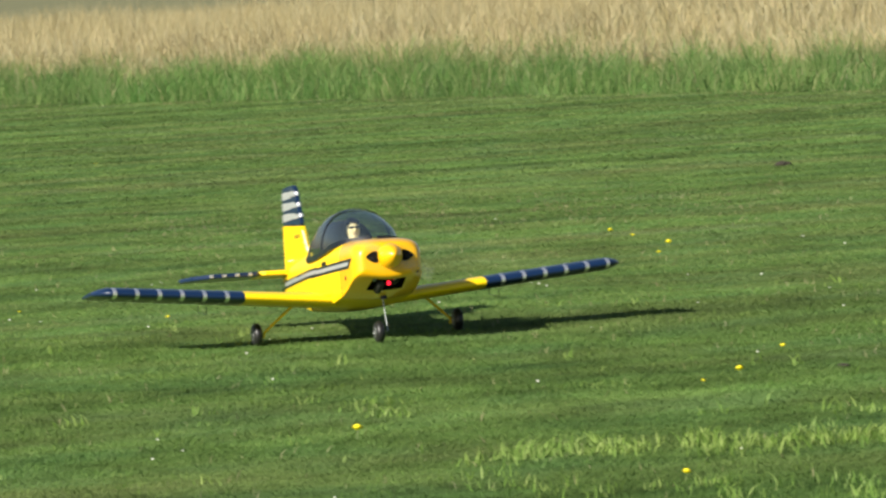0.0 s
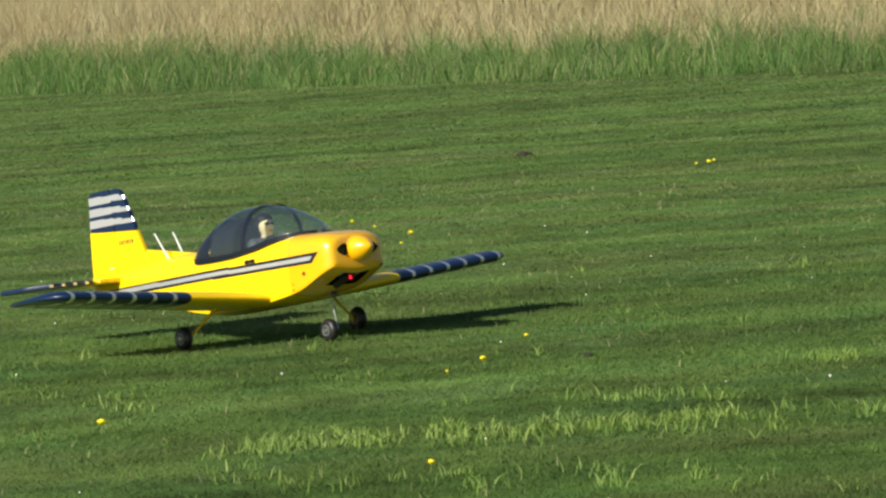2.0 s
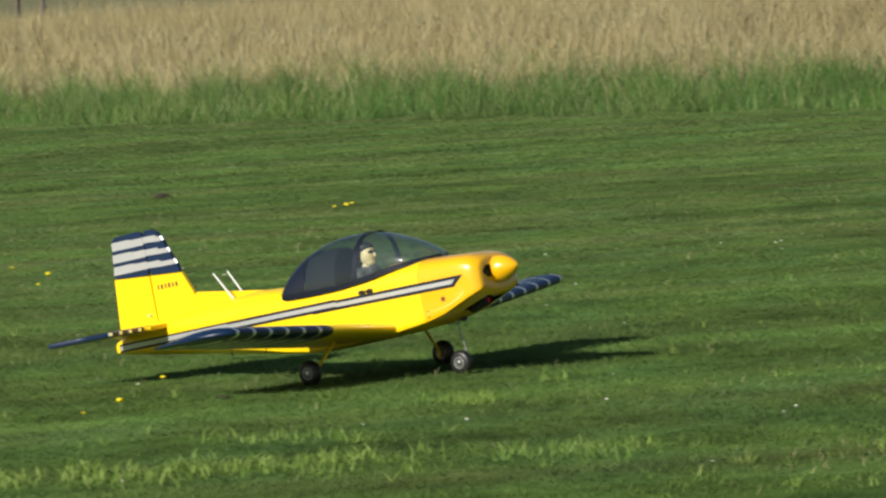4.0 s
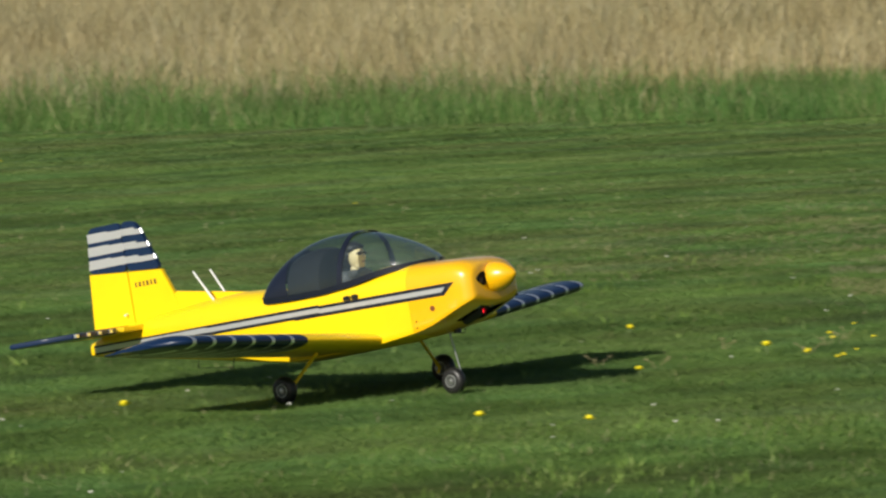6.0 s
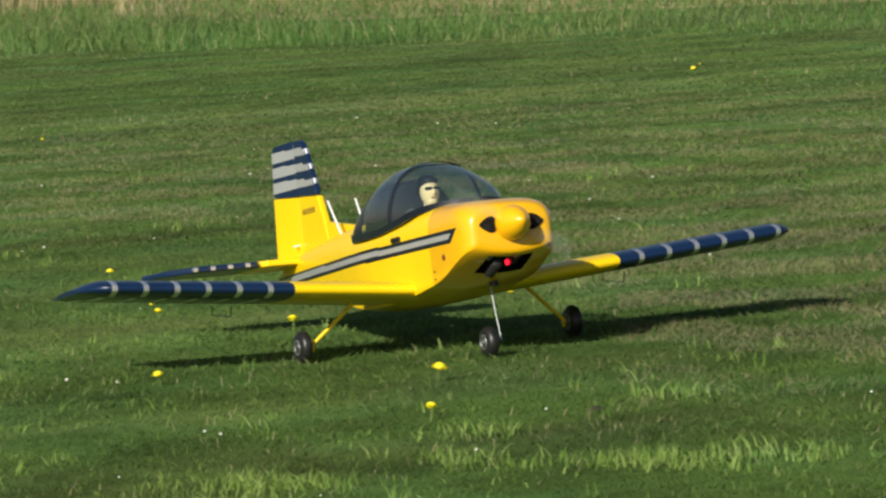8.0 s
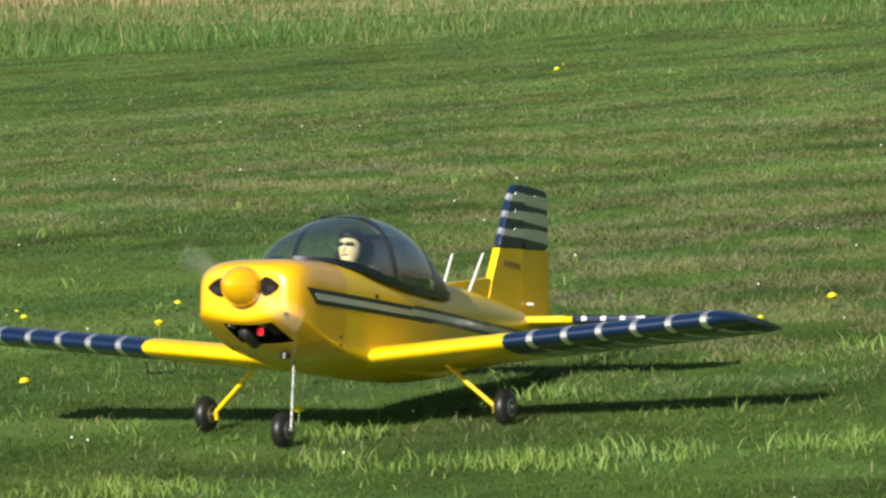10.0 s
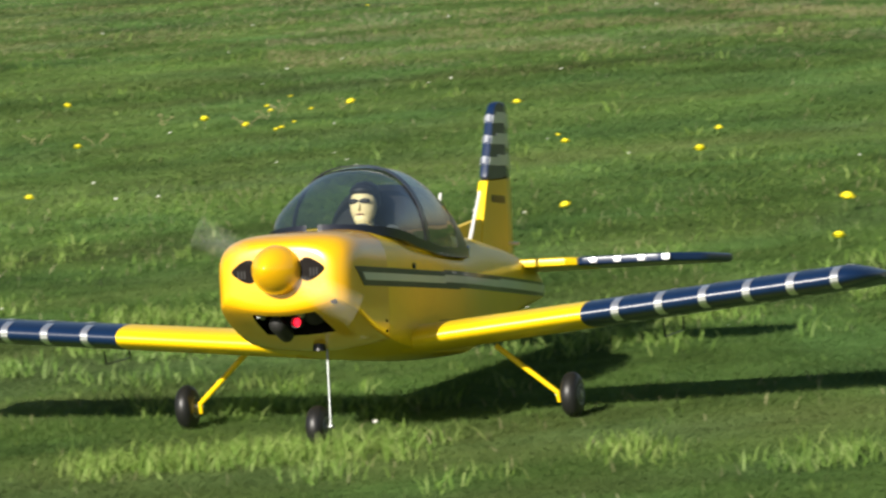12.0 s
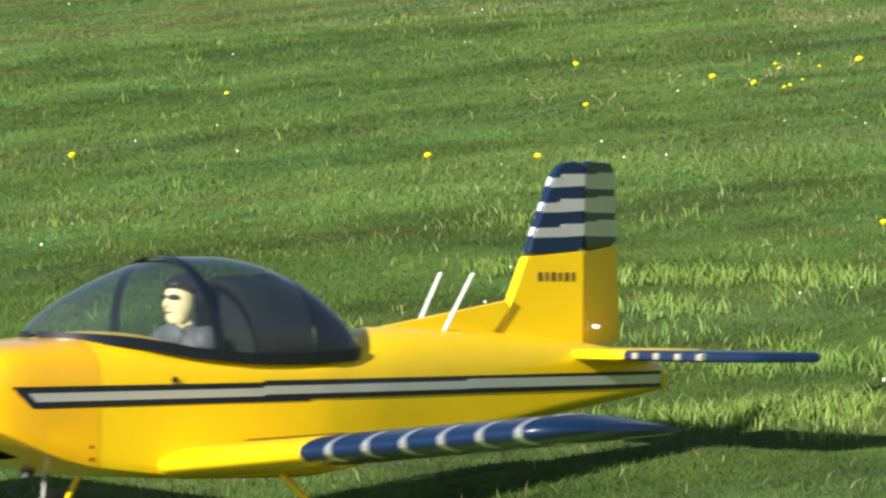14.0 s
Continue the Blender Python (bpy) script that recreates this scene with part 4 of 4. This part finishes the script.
hh = np.clip(0.15 + 0.05 * d, 0.08, 0.28) * np.clip(1 - 0.22 * (xy[:, 0] - 12), 0.27, 1) * rng.uniform(0.35, 1.15, len(xy)) * (0.30 + 0.45 * g + 0.95 * lump)
blades("tall_grass", xy, hh, rng.uniform(0.0035, 0.0095, len(xy)), TALL, 1.2, "tall unmown green grass along the field edge", 2, seed=21)
# dry stalks that lean about in the green
xy = sector(rng, 24, 76, 30000, -9, 36)
d = beyond(xy)
keep = (d > 0.2) & (d < green_width(xy) + 2) & (field(xy, 0.8, 15) > 0.5)
xy = xy[keep]
blades("dead_stalks", xy, rng.uniform(0.10, 0.34, len(xy)) * np.clip(1 - 0.2 * (xy[:, 0] - 12), 0.3, 1), rng.uniform(0.004, 0.009, len(xy)), STRAW, 0.9, "dead straw stalks leaning in the green edge", 2, seed=25)
for r0, r1, count, pieces in ((28, 84, 260000, 2), (84, 136, 270000, 1)):
    xy = sector(rng, r0, r1, count, -7, 30)
    d = beyond(xy)
    g = field(xy, 2.5, 13)
    keep = (xy[:, 1] < FENCE_Y) & (d > green_width(xy) - 1.2 + 2.2 * g) & (rng.uniform(0, 1, len(xy)) < np.clip(1.3 - d / 45, 0.35, 1))
    xy, d, g = xy[keep], d[keep], g[keep]
    hh = 0.50 * rng.uniform(0.4, 1.2, len(xy)) * (0.7 + 0.6 * g) * np.clip(0.45 + d * 0.05, 0, 1)
    blades("dry_grass", xy, hh, rng.uniform(0.005, 0.014, len(xy)) * (1 + d / 40), STRAW, 0.7, "tall dry straw-coloured standing grass", pieces, seed=22 + pieces)


# ---- flowers and clods on the turf ----
def build_dandelion():
    """A flat many-petalled head on a short stalk."""
    top = new("dandelion")
    tagged(top, "yellow dandelion flower in the mown grass", "flower", "dandelions on the field")
    st = rod((0, 0, 0), (0.002, 0.001, 0.030), 0.0016, 0.0018, 6)
    part("stalk", st, STALK, top)
    head = bmesh.new()
    r = random.Random(4)
    for ring, (n, length, lift) in enumerate(((16, 0.019, 0.002), (14, 0.015, 0.006), (10, 0.010, 0.009))):
        for k in range(n):
            a = 2 * math.pi * (k + r.uniform(-0.3, 0.3)) / n + ring
            l = length * r.uniform(0.85, 1.1)
            c, sn = math.cos(a), math.sin(a)
            w = 0.0026
            p = [(0, 0, 0.030), (c * l * 0.6 - sn * w, sn * l * 0.6 + c * w, 0.032 + lift), (c * l, sn * l, 0.031 + lift * r.uniform(0.6, 1.2)), (c * l * 0.6 + sn * w, sn * l * 0.6 - c * w, 0.032 + lift)]
            head.faces.new([head.verts.new(q) for q in p])
    bmesh.ops.create_uvsphere(head, u_segments=10, v_segments=6, radius=1.0, matrix=Matrix.LocRotScale((0, 0, 0.035), None, (0.012, 0.012, 0.008)))
    part("flower_head", head, PETAL, top, "yellow petals")
    return top


FLOWERS = [(1.24, 20.20), (0.85, 16.49), (3.37, 34.04), (0.0, 18.69), (1.26, 30.07), (1.47, 28.62), (4.84, 16.74), (6.65, 19.17), (5.74, 14.94), (6.28, 14.42), (4.86, 13.94), (5.85, 13.49), (7.37, 16.40), (5.48, 18.37),
           (4.63, 17.11), (6.09, 19.00), (6.47, 16.83), (5.99, 20.20), (3.89, 18.40), (6.95, 18.47), (6.61, 16.16), (7.99, 14.79), (13.66, 27.96)]
MORE = [(-0.72, 25.09), (-1.36, 26.09), (-1.72, 44.57), (1.45, 21.17), (1.09, 19.75), (1.34, 29.42), (1.38, 27.77), (7.42, 38.43), (7.56, 30.07), (6.11, 18.65), (6.13, 18.37), (6.08, 18.58), (6.40, 19.29), (6.35, 19.09),
        (6.60, 19.63), (6.10, 18.30), (6.23, 18.53), (6.45, 19.0), (4.86, 20.44), (7.58, 14.43), (6.93, 16.79), (6.54, 17.07), (9.65, 26.39), (8.53, 24.31), (13.86, 28.31), (3.42, 34.2), (3.3, 33.9)]
first = build_dandelion()
spots = random.Random(9)
for i, (x, y) in enumerate(FLOWERS + MORE):
    k = spots.uniform(0.85, 1.22) if i < len(FLOWERS) else spots.uniform(0.40, 0.72)
    near = 1 - 0.034 * k / EYE[2]
    m = pose(x * near, y * near, 0, spots.uniform(-16, 16), spots.uniform(-16, 16), spots.uniform(0, 360))
    if i == 0:
        first.matrix_basis = m
    else:
        f = copy_thing(first, m)
        f.scale = (k, k, k)


def build_weed():
    """Bent dry stalks with small seed heads."""
    top = new("dry_weed")
    tagged(top, "dry pale weed with bent stalks in the turf", "weed", "dry weeds on the field")
    r = random.Random(12)
    for k in range(3):
        a = r.uniform(0, 6.28)
        x, y, h = 0.03 * math.cos(a), 0.03 * math.sin(a), r.uniform(0.022, 0.042)
        st = bmesh.new()
        rod((x * 0.3, y * 0.3, 0), (x * 0.6, y * 0.6, h * 0.6), 0.0011, 0.0010, 6, bm=st)
        rod((x * 0.6, y * 0.6, h * 0.6), (x * 1.3, y * 1.3, h), 0.0010, 0.0008, 6, bm=st)
        stalk = part("stalk", st, CHAFF, top)
        tip = bmesh.new()
        bmesh.ops.create_icosphere(tip, subdivisions=1, radius=1.0, matrix=Matrix.LocRotScale((x * 1.3, y * 1.3, h), None, (0.0028, 0.0028, 0.0042)))
        part("seed_head", tip, CHAFF, stalk)
    return top


weed = build_weed()
for i, (x, y) in enumerate(((5.40, 18.53), (5.92, 18.90), (5.52, 18.30), (6.20, 18.72), (6.34, 18.95), (6.05, 18.45), (6.50, 18.85))):
    m = pose(x, y, 0, 0, 0, 70 * i)
    if i == 0:
        weed.matrix_basis = m
    else:
        copy_thing(weed, m)


def build_post():
    """A weathered square fence post with a chamfered top."""
    rings = [[(-a, -a, z), (a, -a, z), (a, a, z), (-a, a, z)] for a, z in ((0.036, 0.0), (0.035, 0.6), (0.034, 1.16), (0.026, 1.18))]
    return tagged(mesh_object("fence_post", loft(rings), POST, False), "weathered grey timber fence post in dry grass", "fence post", "fence posts")


post_ob = build_post()
for i, (az, dist) in enumerate(((1.70, 122), (1.94, 123), (2.80, 122), (3.04, 123), (4.28, 122))):
    m = pose(dist * math.sin(radians(az)), dist * math.cos(radians(az)), 0, 1.5 * (-1) ** i, 1, 20 * i)
    if i == 0:
        post_ob.matrix_basis = m
    else:
        copy_thing(post_ob, m)


def clover(places):
    bm = bmesh.new()
    r = random.Random(5)
    for x, y in places:
        s = r.uniform(0.0020, 0.0046)
        bmesh.ops.create_icosphere(bm, subdivisions=1, radius=1.0, matrix=Matrix.LocRotScale((x, y, 0.024), None, (s, s, s)))
    return tagged(mesh_object("clover_flowers", bm, CLOVER), "tiny white clover flowers scattered in the turf", "flowers", kind="stuff")


WHITE = [(0.75, 31.39), (-1.35, 25.10), (1.32, 20.55), (2.14, 27.06), (1.78, 22.73), (4.91, 16.14), (5.81, 16.94), (5.98, 21.48), (7.18, 23.61), (5.54, 15.74), (8.15, 16.66), (9.15, 22.52), (6.32, 15.96), (4.51, 15.94)]
clover(WHITE + [tuple(p) for p in sector(np.random.default_rng(40), 10.2, 28, 150, -4, 30)])


def clod(x, y, r):
    bm = bmesh.new()
    bmesh.ops.create_icosphere(bm, subdivisions=3, radius=1.0)
    for v in bm.verts:
        k = 1 + 0.35 * noise.noise(v.co * 2.3 + Vector((x, y, 0)))
        v.co = Vector((v.co.x * r * k, v.co.y * r * k, max(-0.004, v.co.z * r * 0.45 * k)))
    ob = mesh_object("earth_clod", bm, CAST)
    ob.location = (x, y, 0.002)
    return tagged(ob, "dark brown clod of earth on the turf", "clod", "earth clods")


for x, y, r in ((2.56, 36.6, 0.052), (1.55, 19.95, 0.022), (6.05, 13.0, 0.02)):
    clod(x, y, r)


# ---- movement ----
def between(rows, t):
    rows = list(rows)
    for a, b in zip(rows, rows[1:]):
        if t <= b[0]:
            k = (t - a[0]) / (b[0] - a[0])
            return [p + (q - p) * k for p, q in zip(a[1:], b[1:])]
    return list(rows[-1][1:])


def ride(t):
    """How far the airframe rises on its springs once it rolls faster."""
    k = min(1.0, max(0.0, (t - 4.2) / 2.1))
    return 0.011 * k * k * (3 - 2 * k)


def motions():
    walk(plane, [(t, pose(x, y, ride(t), bank, -up, head)) for t, x, y, head, up, bank in TAXI])
    hub = propeller.location.copy()
    lean = pose(0, 0, 0, 0, -8, 0)
    count = round(14.0 * FPS)
    walk(propeller, [(i / FPS, Matrix.Translation(hub) @ lean @ pose(0, 0, 0, 62 + 60 * i)) for i in range(count + 1)])
    post = Matrix.Translation(rudder.location.copy()) @ pose(0, 0, 0, 0, -math.degrees(ATT), 0)
    walk(rudder, [(t, post @ pose(0, 0, 0, 0, 0, a)) for t, a in ((0.0, 0), (4.2, 0), (6.3, 2), (7.7, 4), (9.0, 8), (9.8, 2), (10.5, 2), (11.0, 10), (12.0, 14), (12.5, 18), (13.0, 20), (13.5, 25), (14.0, 25))])
    # the sprung legs keep their wheels on the ground as the airframe pitches and banks
    for w, leg, r in zip(wheels, legs, (0.040, 0.042, 0.042)):
        at = w.location.copy()
        turned, last, rows, sprung = 0.0, None, [], []
        for i in range(count + 1):
            x, y, head, up, bank = between(TAXI, i / FPS)
            here = Vector((x, y)) + Matrix.Rotation(radians(head), 2) @ at.xy
            if last is not None:
                turned += min(80.0, math.degrees((here - last).length / r))
            last = here
            sag = Vector((0, 0, -at.x * math.sin(radians(up)) - at.y * math.sin(radians(bank)) - ride(i / FPS)))
            rows.append((i / FPS, Matrix.Translation(at + sag) @ pose(0, 0, 0, 0, turned, 0)))
            sprung.append((i / FPS, Matrix.Translation(sag)))
        walk(w, rows)
        walk(leg, sprung)


motions()
